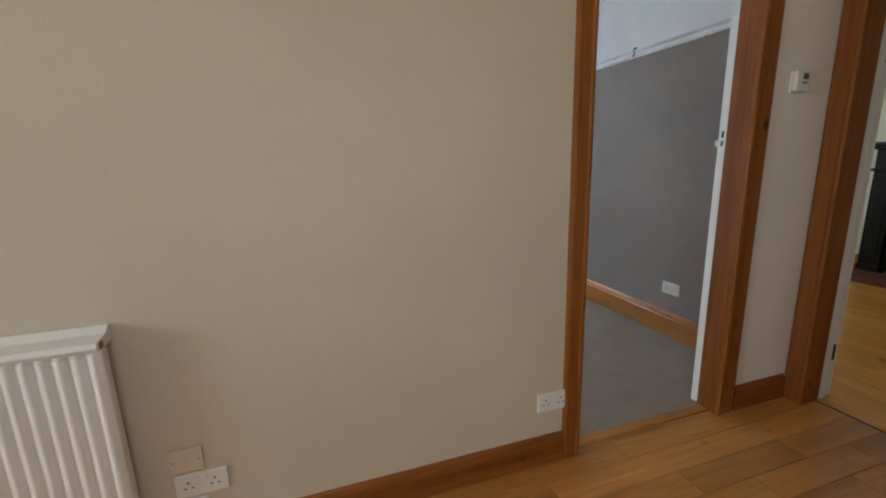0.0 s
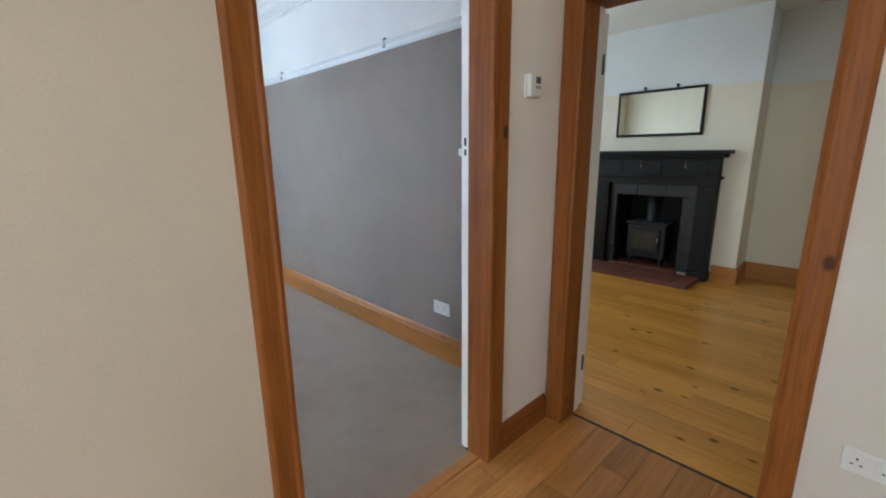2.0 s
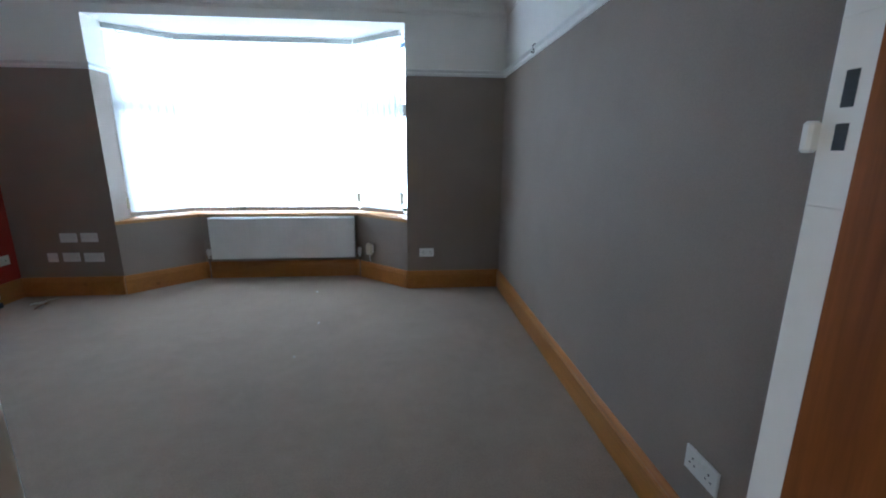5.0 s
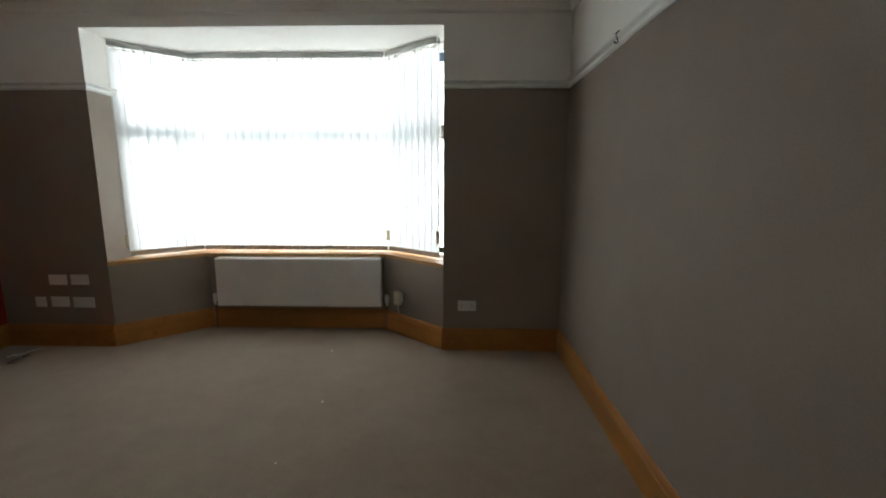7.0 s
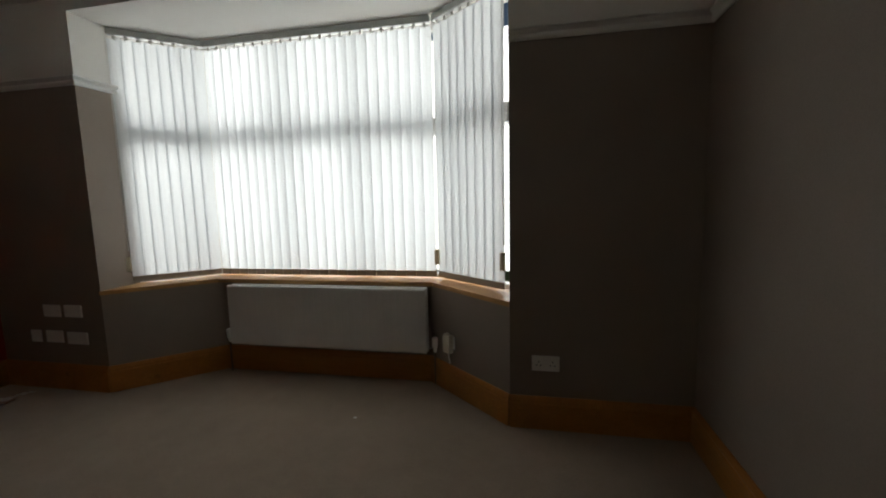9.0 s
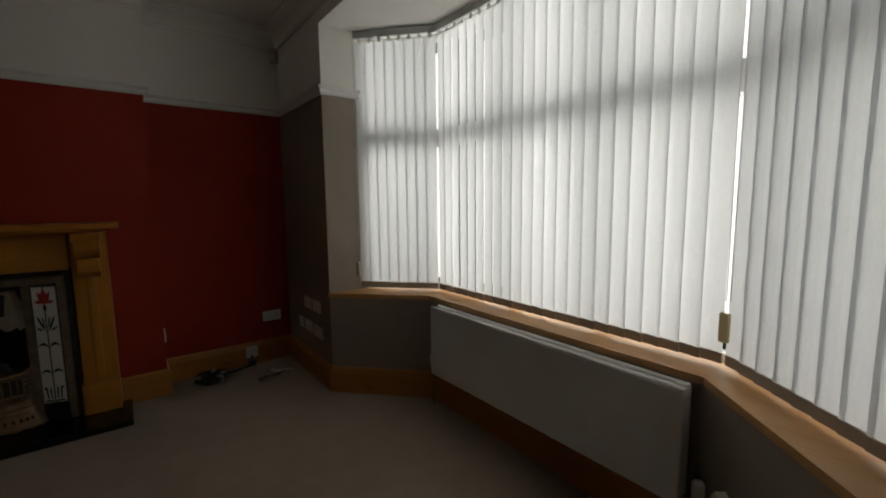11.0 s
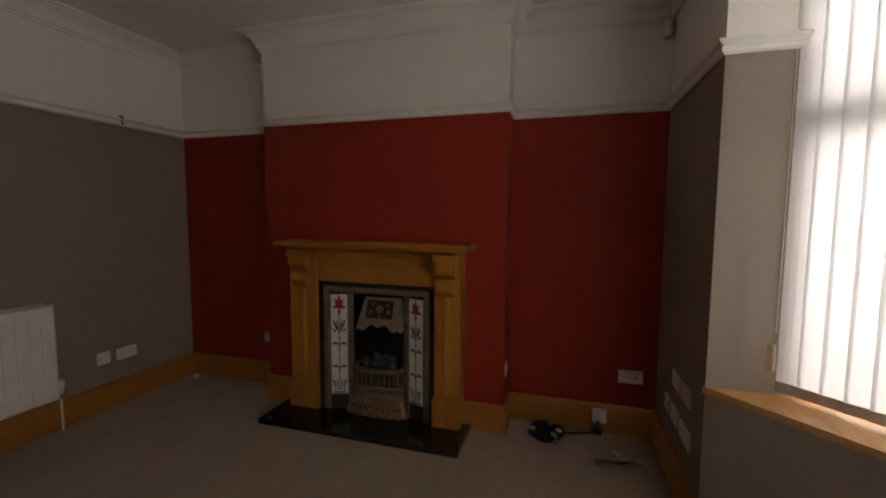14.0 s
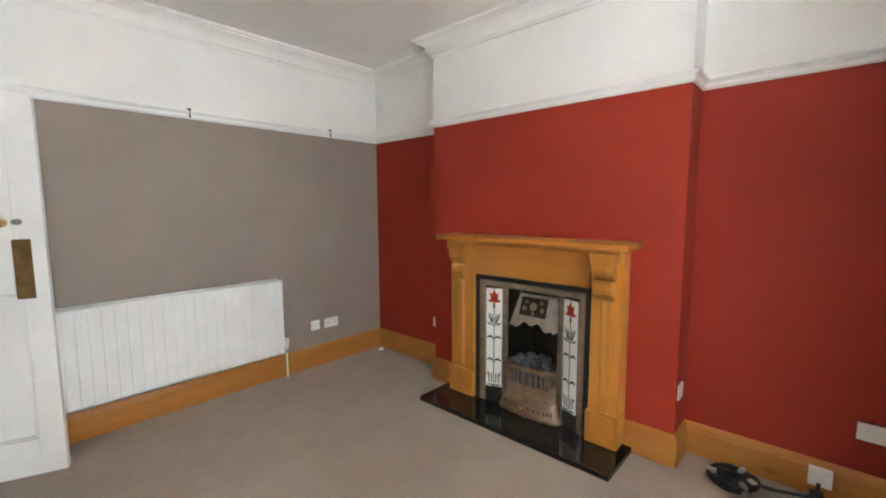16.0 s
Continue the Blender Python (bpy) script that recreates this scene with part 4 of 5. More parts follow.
for side in (-1, 1):
    wide, place = tile_face(side)
    bm = bmesh.new()
    plate_shape(bm, [(0, 0.036), (wide, 0.036), (wide, 0.888), (0, 0.888)], -0.010, -0.002, place)
    part("tile_backing", bm, IRON, fire)
    bm = bmesh.new()
    plate_shape(bm, [(wide - 0.012, 0.036), (wide + 0.028, 0.036), (wide + 0.028, 0.888), (wide - 0.012, 0.888)], -0.0015, 0.014, place)
    part("inner_bead", bm, STEEL, fire)
    t0, t1, zb, th_ = 0.006, wide - 0.016, 0.148, 0.1432
    cu = (t0 + t1) / 2
    for k in range(5):
        z0 = zb + k * th_
        bm = bmesh.new()
        plate_shape(bm, [(t0, z0 + 0.0006), (t1, z0 + 0.0006), (t1, z0 + th_ - 0.0006), (t0, z0 + th_ - 0.0006)], -0.001, 0.006, place)
        tile = part("tile", bm, TILE, fire, "cream glazed tile with floral motif")
        stem = bmesh.new()
        plate_shape(stem, [(cu - 0.0032, z0 + 0.002), (cu + 0.0032, z0 + 0.002), (cu + 0.0032, z0 + th_ - 0.002), (cu - 0.0032, z0 + th_ - 0.002)], 0.0064, 0.0070, place)
        leaves = []
        for s in (-1, 1):
            if k == 0:
                leaves += [[(0.006, 0.01), (0.030, 0.014), (0.040, 0.010), (0.046, 0.016), (0.030, 0.024), (0.006, 0.02)],
                           [(0.010, 0.03), (0.016, 0.03), (0.020, 0.085), (0.013, 0.10), (0.012, 0.085)],
                           [(0.026, 0.03), (0.032, 0.032), (0.036, 0.080), (0.046, 0.095), (0.032, 0.100), (0.028, 0.082)]]
            elif k in (1, 2):
                y = 0.06 if k == 2 else 0.04
                leaves += [[(0.002, y), (0.012, y + 0.024), (0.028, y + 0.030), (0.044, y + 0.018), (0.048, y + 0.004), (0.036, y + 0.014), (0.020, y + 0.014)]]
            elif k == 3:
                leaves += [[(0.002, 0.015), (0.022, 0.045), (0.036, 0.085), (0.038, 0.110), (0.026, 0.088), (0.010, 0.045)],
                           [(0.004, 0.040), (0.014, 0.060), (0.019, 0.105), (0.010, 0.090)],
                           [(0.018, 0.022), (0.036, 0.030), (0.048, 0.050), (0.036, 0.042), (0.022, 0.036)]]
            else:
                leaves += [[(0.0, 0.004), (0.006, 0.010), (0.008, 0.024), (0.004, 0.036), (0.0, 0.040)]]
            made = leaves[-3:] if k in (0, 3) else leaves[-1:]
            for lf in made:
                plate_shape(stem, [(cu + s * a * 1.12, z0 + (b - 0.07) * 1.1 + 0.07) for a, b in lf], 0.0064, 0.0070, place)
        part("leaf_motif", stem, LEAFGREEN, tile, "dark green painted stem and leaves")
        if k == 4:
            red = bmesh.new()
            for s in (-1, 1):
                plate_shape(red, [(cu, z0 + 0.036), (cu + s * 0.014, z0 + 0.044), (cu + s * 0.036, z0 + 0.042), (cu + s * 0.050, z0 + 0.066), (cu + s * 0.037, z0 + 0.058), (cu + s * 0.025, z0 + 0.066), (cu + s * 0.032, z0 + 0.114), (cu + s * 0.015, z0 + 0.100), (cu, z0 + 0.136)], 0.0070, 0.0076, place)
            part("tulip_motif", red, TULIP, tile, "red painted tulip flower")

# hood
def hood_at(y, z, out):
    """A point on the sloping front of the hood."""
    return (-1.652 + (0.850 - z) * 0.26 + out, y, z)


bm = bmesh.new()
edge = [(4.722, 0.628)]
for k in range(24):
    u = (k + 1) / 25
    edge.append((4.722 - 0.322 * u, 0.650 + 0.013 * math.cos(u * 6 * math.pi) - 0.016 * math.cos(u * 2 * math.pi)))
edge.append((4.398, 0.628))
plate_shape(bm, [(4.452, 0.850), (4.684, 0.850)] + edge, -0.016, 0.0, hood_at)
hd = part("hood", bm, HOODIRON, fire, "burnished iron smoke hood with scalloped edge")
for s, ya, yb in ((1, 4.685, 4.723), (-1, 4.451, 4.397)):
    bm = bmesh.new()
    quad = [hood_at(ya, 0.850, -0.001), (-1.690, ya + s * 0.020, 0.850), (-1.690, yb + s * 0.038, 0.640), hood_at(yb, 0.628, -0.001)]
    lo = [bm.verts.new(q) for q in quad]
    hi = [bm.verts.new((q[0] - 0.008, q[1] - s * 0.008, q[2])) for q in quad]
    bm.faces.new(lo)
    bm.faces.new(hi)
    for i in range(4):
        bm.faces.new((lo[i], lo[(i + 1) % 4], hi[(i + 1) % 4], hi[i]))
    part("hood_wing", bm, HOODIRON, hd)
bm = bmesh.new()
plate_shape(bm, [(4.466, 0.836), (4.672, 0.836), (4.664, 0.712), (4.458, 0.712)], 0.0006, 0.0022, hood_at)
part("relief_ground", bm, IRON, hd, "dark cast ground of the relief panel")
bm = bmesh.new()
for a, b, c, d in ((4.462, 4.676, 0.835, 0.842), (4.456, 4.668, 0.706, 0.713)):
    plate_shape(bm, [(a, c), (b, c), (b, d), (a, d)], 0.001, 0.008, hood_at)
for a, b in ((4.462, 4.456), (4.669, 4.662)):
    plate_shape(bm, [(b, 0.7135), (b + 0.007, 0.7135), (a + 0.007, 0.8345), (a, 0.8345)], 0.001, 0.008, hood_at)
part("relief_border", bm, HOODIRON, hd, "raised panel border")
bm = bmesh.new()
for cy, cz, rad, petals in ((4.565, 0.776, 0.026, 8), (4.500, 0.760, 0.015, 6), (4.630, 0.760, 0.015, 6), (4.512, 0.806, 0.012, 5), (4.620, 0.806, 0.012, 5), (4.565, 0.730, 0.012, 5)):
    for k in range(petals):
        q = 2 * math.pi * k / petals
        y, z, r = cy + 0.62 * rad * math.cos(q), cz + 0.62 * rad * math.sin(q), rad * 0.46
        plate_shape(bm, [(y + r * math.cos(w * math.pi / 3), z + r * math.sin(w * math.pi / 3)) for w in range(6)], 0.0022, 0.0065, hood_at)
part("relief_flowers", bm, BRONZE, hd, "bronzed cast flower relief")

# grate
YC = 4.548


def bow(t, half, deep):
    """Plan of the grate front, t from -1 to 1: a nearly flat face with rounded corners and short returns."""
    q = t * math.pi / 2
    sn, cs = math.sin(q), math.cos(q)
    return (-1.685 + deep * max(cs, 0.0) ** 0.42, YC + half * math.copysign(abs(sn) ** 0.85, sn))


for z, half, deep, rad, nm in ((0.366, 0.178, 0.106, 0.011, "top_bar"), (0.345, 0.174, 0.101, 0.007, "top_bar"), (0.238, 0.176, 0.103, 0.009, "bottom_bar")):
    pts = [(*bow(-1 + i / 16, half, deep), z) for i in range(33)]
    part(nm, tube(bmesh.new(), pts, rad, 8), BRONZE, fire, "", True)
for i in range(10):
    t = -0.66 + i * 0.1467
    x, y = bow(t, 0.174, 0.100)
    part("grate_bar", tube(bmesh.new(), [(x, y, 0.238), (x + 0.004, y, 0.295), (x, y, 0.345)], 0.0055, 6), BRONZE, fire)
for s in (-1, 1):
    for z in (0.258, 0.281, 0.304, 0.327):
        pts = [(*bow(s * (0.72 + 0.28 * i / 8), 0.176, 0.103), z) for i in range(9)]
        part("corner_louvre", tube(bmesh.new(), pts, 0.0075, 6), BRONZE, fire, "", True)


def skirt(rows, flare):
    """A band that follows the grate's plan, row by row of (half, deep, z)."""
    b = bmesh.new()
    n = 40
    loops = []
    for k, (half, deep, z) in enumerate(rows + [(h - 0.016, d - 0.014, z) for h, d, z in rows[::-1]]):
        scallop = 0.008 if flare and k in (0, 2 * len(rows) - 1) else 0.0
        loops.append([b.verts.new((*bow(-1 + 2 * i / n, half, deep), z + scallop * abs(math.sin(i * math.pi / 5)))) for i in range(n + 1)])
    m = len(loops)
    for k in range(m):
        for i in range(n):
            b.faces.new((loops[k][i], loops[k][i + 1], loops[(k + 1) % m][i + 1], loops[(k + 1) % m][i]))
    return b


part("grate_apron", skirt([(0.186, 0.108, 0.158), (0.184, 0.108, 0.172), (0.178, 0.103, 0.178), (0.178, 0.103, 0.220), (0.184, 0.109, 0.226), (0.184, 0.109, 0.236)], False), BRONZE, fire, "bronzed iron apron under the bars", True)
ap = part("ash_cover", skirt([(0.240, 0.134, 0.0355), (0.232, 0.128, 0.060), (0.214, 0.119, 0.100), (0.198, 0.113, 0.135), (0.190, 0.111, 0.157)], True), BRONZE, fire, "bronzed flared ash cover with pierced slots", True)
for i in range(12):
    t = -0.60 + i * 0.24 / 2.2
    x, y = bow(t, 0.216, 0.1215)
    slot = part("vent_slot", B(-0.003, 0.003, -0.0055, 0.0055, -0.017, 0.017, 0.002), DARK, ap)
    slot.matrix_basis = pose(x, y, 0.094, 0, 12, 0)
rr = random.Random(3)
for i in range(22):
    bm = bmesh.new()
    bmesh.ops.create_icosphere(bm, subdivisions=1, radius=0.024 + rr.random() * 0.010)
    c = Vector((-1.635 - rr.random() * 0.15, YC + (rr.random() - 0.5) * 0.26, 0.352 + rr.random() * 0.035 + (0.03 if i > 16 else 0)))
    for v in bm.verts:
        v.co = Vector((v.co.x, v.co.y * 1.15, v.co.z * 0.8)) * (0.8 + rr.random() * 0.4) + c
    part("coal", bm, COAL, fire)
part("coal_bed", B(-1.86, -1.612, 4.395, 4.70, 0.162, 0.335, 0.02, 2), COAL, fire)
part("control_knob", lathe(bmesh.new(), [(0.009, 0.0), (0.009, 0.012), (0.006, 0.014)], lambda p, q, hh: (-1.566 + hh, 4.520 + p, 0.090 + q), 12), BRASS, fire)

# ---- front room door, standing open ----
hx, hy = D1L + 0.004, SY + 0.018
fx, fy = 0.575, 2.885
dang = math.degrees(math.atan2(fy - hy, fx - hx))
DWID = 0.778
door = tagged(thing("door_1", "white painted panelled door standing wide open", "door", (hx, hy, 0.008), dang), kind="structure")
# local x runs from hinge to free edge; the face seen from the room is at -y
st, T = 0.105, 0.042
part("stile", B(0, st, -T, 0, 0, 1.995, 0.002), GLOSS, door)
part("stile", B(DWID - st, DWID, -T, 0, 0, 1.995, 0.002), GLOSS, door)
for a, b in ((0.0, 0.20), (0.80, 0.98), (1.89, 1.995)):
    part("rail", B(st, DWID - st, -T, 0, a, b, 0.002), GLOSS, door)
part("muntin", B(DWID / 2 - 0.05, DWID / 2 + 0.05, -T, 0, 0.20, 0.80, 0.002), GLOSS, door)
part("muntin", B(DWID / 2 - 0.05, DWID / 2 + 0.05, -T, 0, 0.98, 1.89, 0.002), GLOSS, door)
for a, b in ((st, DWID / 2 - 0.05), (DWID / 2 + 0.05, DWID - st)):
    for c, d in ((0.20, 0.80), (0.98, 1.89)):
        part("panel", B(a, b, -T + 0.014, -0.014, c, d), GLOSS, door)
        for y0, y1 in ((-T + 0.004, -T + 0.0135),):
            pn = part("bead", B(a, a + 0.016, y0, y1, c, d, 0.003), GLOSS, door)
            part("bead", B(b - 0.016, b, y0, y1, c, d, 0.003), GLOSS, door)
            part("bead", B(a + 0.016, b - 0.016, y0, y1, c, c + 0.016, 0.003), GLOSS, door)
            part("bead", B(a + 0.016, b - 0.016, y0, y1, d - 0.016, d, 0.003), GLOSS, door)
part("finger_plate", B(DWID - 0.130, DWID - 0.056, -T - 0.003, -T + 0.0005, 0.965, 1.275, 0.001), AGEDBRASS, door, "aged brass finger plate")
kb = [(0.022, 0.0), (0.022, 0.004), (0.010, 0.006), (0.010, 0.028), (0.022, 0.036), (0.027, 0.048), (0.022, 0.060), (0.010, 0.064)]
part("knob", lathe(bmesh.new(), kb, lambda p, q, hh: (DWID - 0.158 + p, -T - hh, 1.36 + q), 18), BRASS, door, "round brass door knob", True)
part("thumb_turn", lathe(bmesh.new(), [(0.020, 0.0), (0.020, 0.005), (0.012, 0.008), (0.012, 0.02), (0.016, 0.026), (0.010, 0.034)], lambda p, q, hh: (DWID - 0.101 + p, -T - hh, 1.365 + q * 0.8), 16), PEWTER, door, "pewter thumb turn", True)
for z in (0.25, 1.70):
    part("hinge", lathe(bmesh.new(), [(0.006, z), (0.006, z + 0.08)], lambda p, q, hh: (-0.004 + p, -0.006 + q, hh), 10), PEWTER, door)

# dining room door, folded back against its wall
d2 = tagged(thing("door_2", "white painted door folded back into dining room", "door", (DW + 0.012, D2N + 0.012, 0.008), 87), kind="structure")
part("leaf", B(0.0, 0.76, -0.040, 0.0, 0, 1.985, 0.003), GLOSS, d2)
for z in (0.22, 1.72):
    part("hinge", lathe(bmesh.new(), [(0.007, z), (0.007, z + 0.085)], lambda p, q, hh: (-0.006 + p, 0.002 + q, hh), 10), IRON, d2, "dark steel butt hinge")

# ---- loose things on the carpet ----
rm = thing("cable_coil", "coiled black extension cable tied in a bundle", "cable", (-1.738, 5.680, 0.0), 12)
rr = random.Random(11)
for k in range(16):
    r0, zc = 0.074 + rr.uniform(-0.030, 0.022), 0.009 + 0.0075 * (k % 5) + rr.uniform(0, 0.004)
    dx, dy = rr.uniform(-0.008, 0.008), rr.uniform(-0.008, 0.008)
    pts = [(dx + r0 * (1 + 0.05 * math.sin(3 * q / 4 + k)) * math.cos(q * math.pi / 12), dy + 1.12 * r0 * math.sin(q * math.pi / 12), zc + 0.006 * math.sin(q * 0.8 + k)) for q in range(25)]
    part("loop", tube(bmesh.new(), pts, 0.0085, 8), BLACKPLASTIC, rm, "", True)
for a in (25, 150, 265):
    q = radians(a)
    pnl = part("tie", B(-0.026, 0.026, -0.012, 0.012, 0.0, 0.058, 0.006), SILVER, rm, "grey plastic cable tie")
    pnl.matrix_basis = pose(0.083 * math.cos(q), 0.093 * math.sin(q), 0.001, 0, 0, a)
part("label", B(-0.020, 0.022, -0.016, 0.012, 0.0, 0.0016), PAPER, rm, "white paper label").matrix_basis = pose(0.03, 0.078, 0.058, 8, 0, 30)
cable = thing("power_cable", "black power cable along the skirting", "cable", (0, 0, 0))
part("flex", tube(bmesh.new(), [(-1.78, 5.765, 0.022), (-1.80, 5.84, 0.012), (-1.83, 5.91, 0.010), (-1.845, 5.97, 0.012), (-1.87, 6.005, 0.05), (-1.88, 6.008, 0.085)], 0.009, 8), BLACKPLASTIC, cable)
part("plug", B(-1.875, -1.835, 5.975, 6.03, 0.006, 0.052, 0.006, 2), BLACKPLASTIC, cable)
sk = thing("skirting_socket", "white surface outlet box fixed on skirting", "socket", (WX + 0.020, 6.012, 0.112), -90)
part("faceplate", B(-0.045, 0.045, 0.0, 0.028, -0.045, 0.045, 0.005, 2), PLASTIC, sk)
part("rocker", B(-0.007, 0.007, 0.027, 0.032, 0.008, 0.026, 0.002), PLASTIC, sk)
sc_ = thing("pruning_snips", "small steel snips with worn reddish handle on carpet", "tool", (-1.545, 6.075, 0.0), 100)
part("handle", tube(bmesh.new(), [(-0.11, 0.01, 0.006), (-0.06, 0.016, 0.008), (-0.01, 0.004, 0.008)], 0.006), QUARRY, sc_, "reddish brown handle")
part("handle", tube(bmesh.new(), [(-0.11, -0.022, 0.006), (-0.06, -0.022, 0.007), (-0.01, -0.004, 0.007)], 0.006), PEWTER, sc_, "pale grey handle")
bm = bmesh.new()
prism(bm, [(-0.015, -0.008), (0.05, -0.014), (0.085, 0.002), (0.04, 0.012), (-0.015, 0.008)], 0.002, 0.008)
part("blade", bm, CHROME, sc_)
sb = thing("plastic_wrapper", "crumpled clear plastic wrapper strip on carpet", "litter", (-1.60, 6.16, 0.0), 62)
bm = bmesh.new()
rr = random.Random(8)
rows = []
for i in range(13):
    u = -0.11 + i * 0.018
    w = 0.022 * (1 - abs(i - 4) / 12) + rr.uniform(0, 0.008)
    rows.append([bm.verts.new((u, v * w + 0.012 * math.sin(i * 0.9), 0.004 + rr.uniform(0, 0.014))) for v in (-1, -0.35, 0.35, 1)])
for r, q in zip(rows, rows[1:]):
    for i in range(3):
        bm.faces.new((r[i], r[i + 1], q[i + 1], q[i]))
bmesh.ops.solidify(bm, geom=bm.faces[:], thickness=0.0012)
part("film", bm, PAPER, sb)
for x, y, a, s in ((-1.84, 2.72, 30, 0.042), (0.83, 6.28, 10, 0.010), (1.0, 5.48, 70, 0.010), (0.95, 4.9, 20, 0.006)):
    p_ = thing("paper_scrap", "tiny scrap of white paper on carpet", "litter", (x, y, 0), a)
    bm = bmesh.new()
    prism(bm, [(-s, -s * 0.3), (s * 0.6, -s * 0.5), (s, s * 0.2), (-s * 0.2, s * 0.5)], 0.001, 0.004 + s * 0.3)
    part("scrap", bm, PAPER, p_)

# ---- dining room fireplace ----
ds = thing("black_fire_surround", "black painted timber fire surround with shelf", "fireplace", (0, 0, 0))
part("mantel_shelf", B(5.775, DBX, 2.428, 3.939, 1.350, 1.388, 0.008, 2), BLACK, ds)
part("cornice_mould", B(5.812, DBX, 2.465, 3.90, 1.312, 1.3495, 0.012, 2), BLACK, ds)
part("frieze", B(5.872, DBX, 2.517, 3.84, 1.022, 1.3115, 0.004), BLACK, ds)
part("shelf_moulding", B(5.842, DBX, 2.49, 3.868, 1.090, 1.120, 0.006), BLACK, ds)
for a, b in ((2.517, 2.70), (3.656, 3.84)):
    part("leg", B(5.870, DBX, a, b, 0.10, 1.0215, 0.005), BLACK, ds)
    part("foot_block", B(5.855, DBX, a - 0.008, b + 0.008, 0.0, 0.0995, 0.005), BLACK, ds)
    part("leg_panel", B(5.864, 5.871, a + 0.035, b - 0.035, 0.2, 0.96, 0.003), BLACK, ds)
for y in (2.73, 3.18, 3.62):
    part("frieze_panel", B(5.865, 5.873, y - 0.11, y + 0.11, 1.15, 1.285, 0.004), BLACK, ds)
for y in (2.83, 3.29):
    part("drop_ornament", tube(bmesh.new(), [(5.859, y, 1.275), (5.853, y + 0.004, 1.24), (5.861, y - 0.003, 1.20)], 0.010, 8), PEWTER, ds, "pale chipped carved drop")
sl = thing("slate_slips", "grey slate slips framing the stove opening", "fireplace", (0, 0, 0))
for k in range(4):
    part("slip", B(5.93, DBX - 0.001, 2.702, 2.842, 0.045 + k * 0.21, 0.045 + k * 0.21 + 0.208, 0.003), SLATE, sl)
    part("slip", B(5.93, DBX - 0.001, 3.568, 3.654, 0.045 + k * 0.21, 0.045 + k * 0.21 + 0.208, 0.003), SLATE, sl)
for k in range(3):
    part("slip", B(5.93, DBX - 0.001, 2.702 + k * 0.3175, 2.702 + k * 0.3175 + 0.315, 0.887, 1.020, 0.003), SLATE, sl)
fb = thing("fire_recess_lining", "sooty black fire recess lining", "fireplace", (0, 0, 0))
part("back", B(6.355, 6.395, 2.842, 3.569, 0.0, 0.882), BLACK, fb)
part("cheek", B(5.982, 6.354, 2.8405, 2.850, 0.0, 0.882), BLACK, fb)
part("cheek", B(5.982, 6.354, 3.561, 3.5705, 0.0, 0.882), BLACK, fb)
part("throat", B(5.982, 6.354, 2.851, 3.560, 0.872, 0.882), BLACK, fb)
hr = thing("tiled_hearth", "low red quarry tiled hearth", "hearth", (0, 0, 0))
for k in range(8):
    for j in range(3):
        part("tile", B(5.42 + j * 0.144, 5.42 + j * 0.144 + 0.141, 2.57 + k * 0.16, 2.57 + k * 0.16 + 0.157, 0.0, 0.040, 0.003), QUARRY, hr)
part("back_slab", B(5.932, 6.35, 2.852, 3.559, 0.0, 0.040, 0.003), QUARRY, hr)
sv = thing("wood_stove", "small black cast iron wood stove with flue", "stove", (6.10, 3.205, 0.040))
for x in (-0.11, 0.11):
    for y in (-0.17, 0.17):
        part("leg", lathe(bmesh.new(), [(0.022, 0.0), (0.016, 0.03), (0.020, 0.10)], lambda p, q, hh, x=x, y=y: (x + p, y + q, hh), 10), STOVE, sv)
part("body", B(-0.14, 0.14, -0.215, 0.215, 0.10, 0.50, 0.012, 2), STOVE, sv)
part("top_plate", B(-0.165, 0.16, -0.24, 0.24, 0.501, 0.525, 0.008, 2), STOVE, sv)
dr = part("door", B(-0.158, -0.1405, -0.16, 0.16, 0.16, 0.45, 0.006), STOVE, sv)
part("glass", B(-0.1605, -0.1585, -0.12, 0.12, 0.21, 0.40), SMOKED, dr, "smoky stove window")
part("handle", tube(bmesh.new(), [(-0.175, -0.145, 0.27), (-0.185, -0.145, 0.31), (-0.175, -0.145, 0.35)], 0.006), CHROME, dr)
part("flue", lathe(bmesh.new(), [(0.075, 0.525), (0.065, 0.54), (0.062, 0.83)], lambda p, q, hh: (0.02 + p, q, hh), 18), STOVE, sv, "black flue pipe", True)

mi_ = thing("wall_mirror", "dark framed landscape mirror hung above mantel", "mirror", (DBX, 3.196, 1.798), -90)
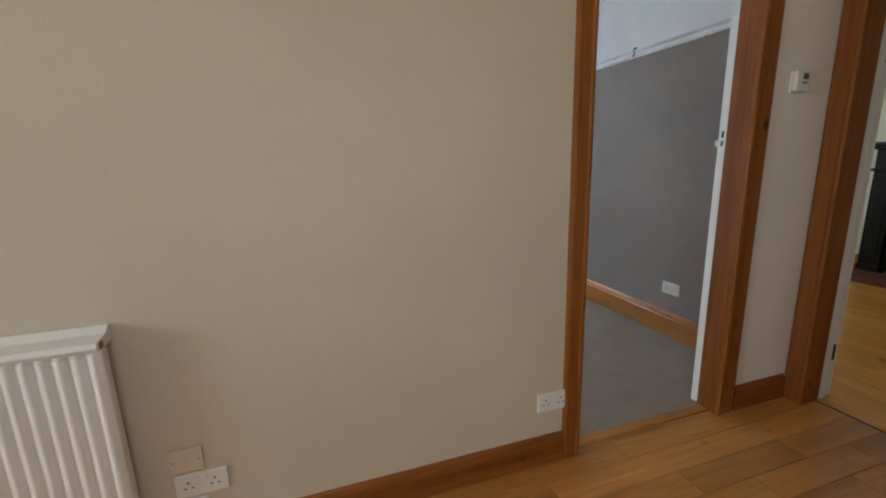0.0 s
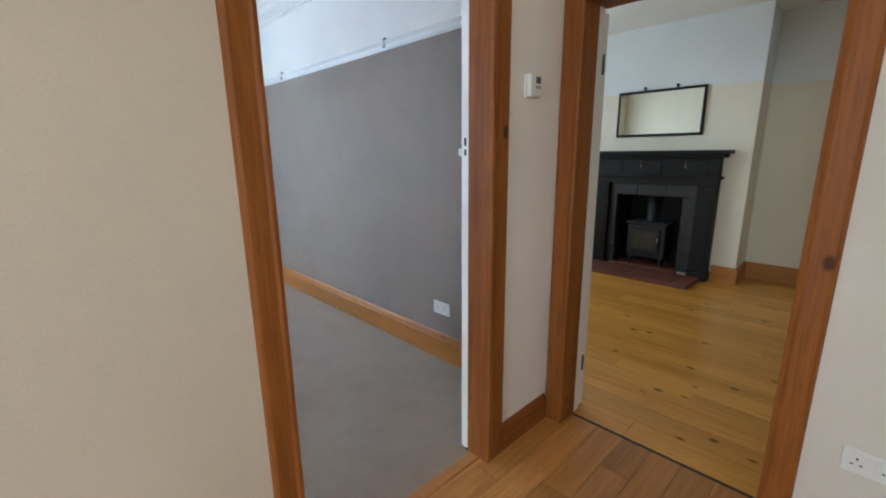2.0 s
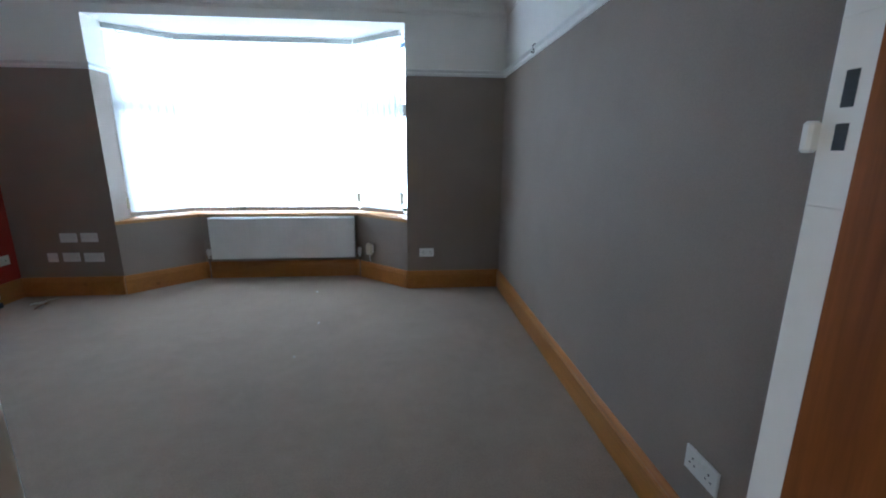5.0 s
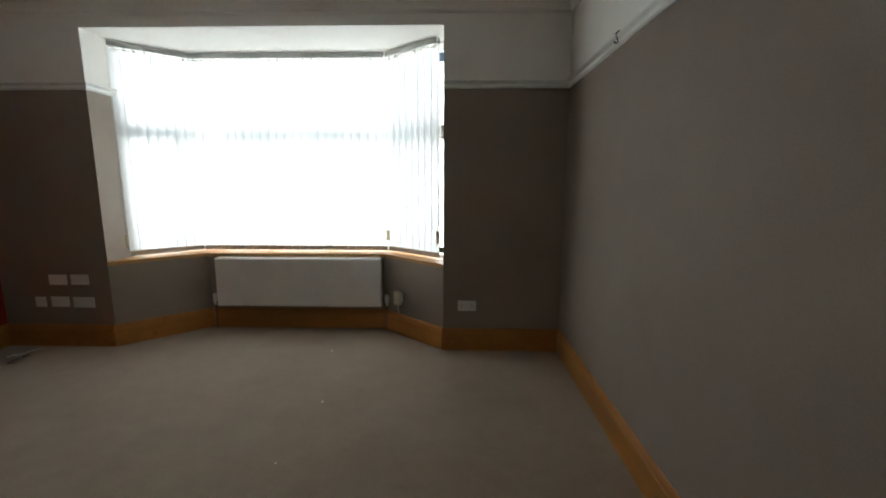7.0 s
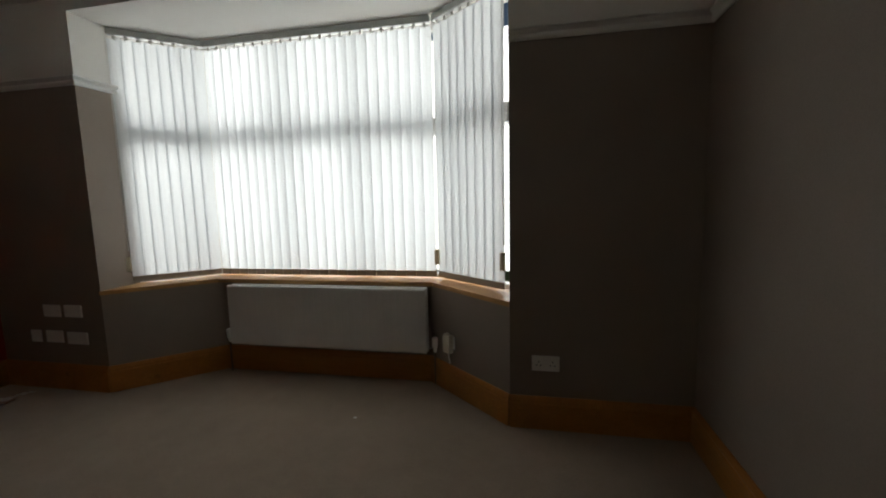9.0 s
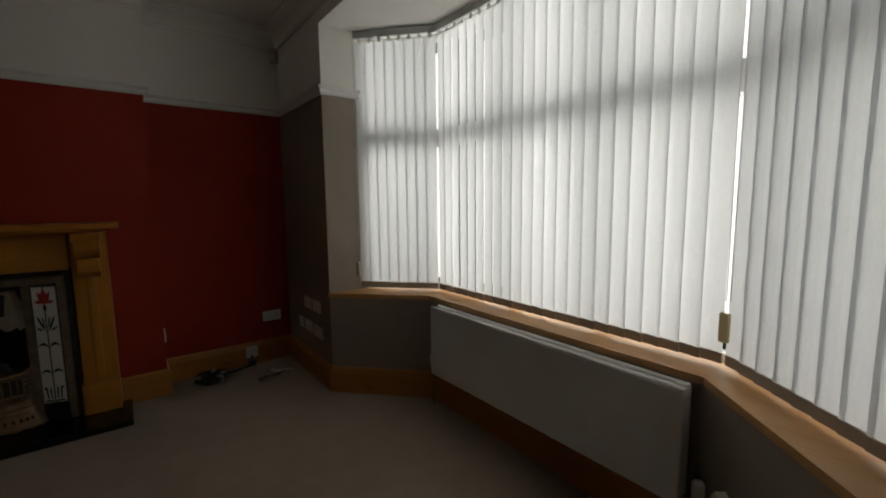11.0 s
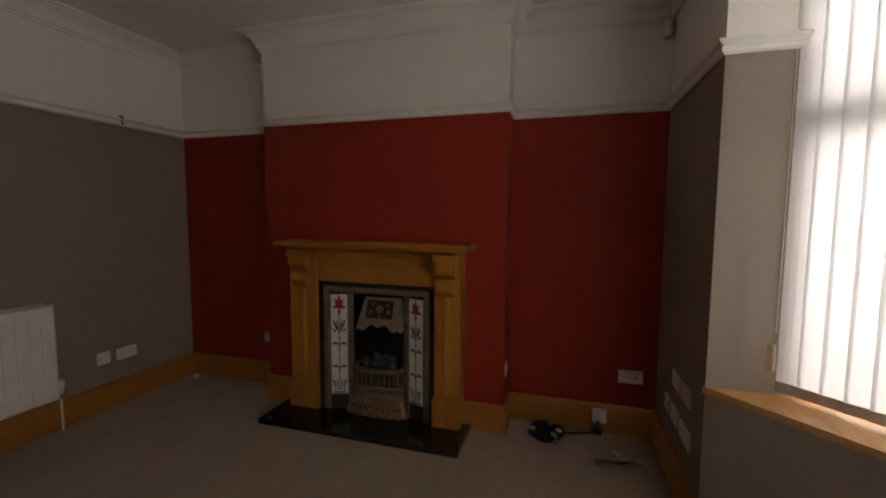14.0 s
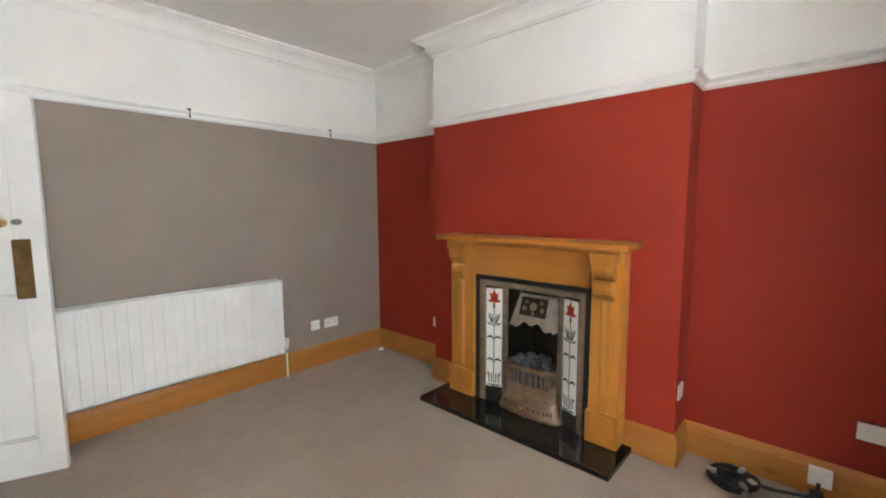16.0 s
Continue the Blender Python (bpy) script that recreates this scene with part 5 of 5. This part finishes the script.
# local x along the wall, y towards the back
mw, mh = 0.459, 0.252
for q0, q1, r0, r1 in ((-mw, mw, mh - 0.03, mh), (-mw, mw, -mh, -mh + 0.03), (-mw, -mw + 0.03, -mh + 0.0305, mh - 0.0305), (mw - 0.03, mw, -mh + 0.0305, mh - 0.0305)):
    part("frame", B(q0, q1, -0.030, -0.004, r0, r1, 0.005), BLACK, mi_, "dark wooden frame")
part("mirror_glass", B(-mw + 0.029, mw - 0.029, -0.0275, -0.008, -mh + 0.029, mh - 0.029), MIRROR, mi_, "silvered mirror glass")
for x in (-0.17, 0.17):
    part("hanger", lathe(bmesh.new(), [(0.014, mh + 0.0), (0.010, mh + 0.016), (0.026, mh + 0.024), (0.022, mh + 0.036)], lambda p, q, hh, x=x: (x + p * 0.8, -0.016 + q * 0.5, hh), 12), IRON, mi_)


# ---- floor boards ----
def board_floor(parent_name, label, x0, x1, y0, y1, along_x, width, mat, seed, lengths):
    e = tagged(thing(parent_name, label, "floor"), kind="structure")
    rnd = random.Random(seed)
    cache = {}
    lo, hi = (y0, y1) if along_x else (x0, x1)
    a0, a1 = (x0, x1) if along_x else (y0, y1)
    n = int(math.ceil((hi - lo) / width))
    for i in range(n):
        c0 = lo + i * width
        w = min(width, hi - c0) - 0.0016
        if w < 0.01:
            continue
        a = a0 - rnd.random() * lengths[1] * 0.8
        while a < a1:
            ln = rnd.choice(lengths)
            s0, s1 = max(a, a0), min(a + ln, a1)
            a += ln
            if s1 - s0 < 0.04:
                continue
            l = round(s1 - s0 - 0.0014, 3)
            key = (l, round(w, 4))
            if key not in cache:
                b = B(0, l, 0, w, -0.012, 0.0, 0.0012) if along_x else B(0, w, 0, l, -0.012, 0.0, 0.0012)
                o = part("plank", b, mat, e)
                cache[key] = o.data
            else:
                o = new("plank", cache[key])
                o.parent = e
            o.matrix_basis = pose(s0, c0, rnd.uniform(-0.0004, 0.0)) if along_x else pose(c0, s0, rnd.uniform(-0.0004, 0.0))
    return e


board_floor("hall_floor", "varnished oak plank hall floor", HW, HE + 0.10, HS, 2.477, True, 0.131, HALLWOOD, 4, (1.2, 0.9, 0.6))
board_floor("dining_floor", "wide honey pine plank dining floor", HE + 0.118, DAX, DS, DN, False, 0.165, DINEWOOD, 7, (3.2, 2.4))
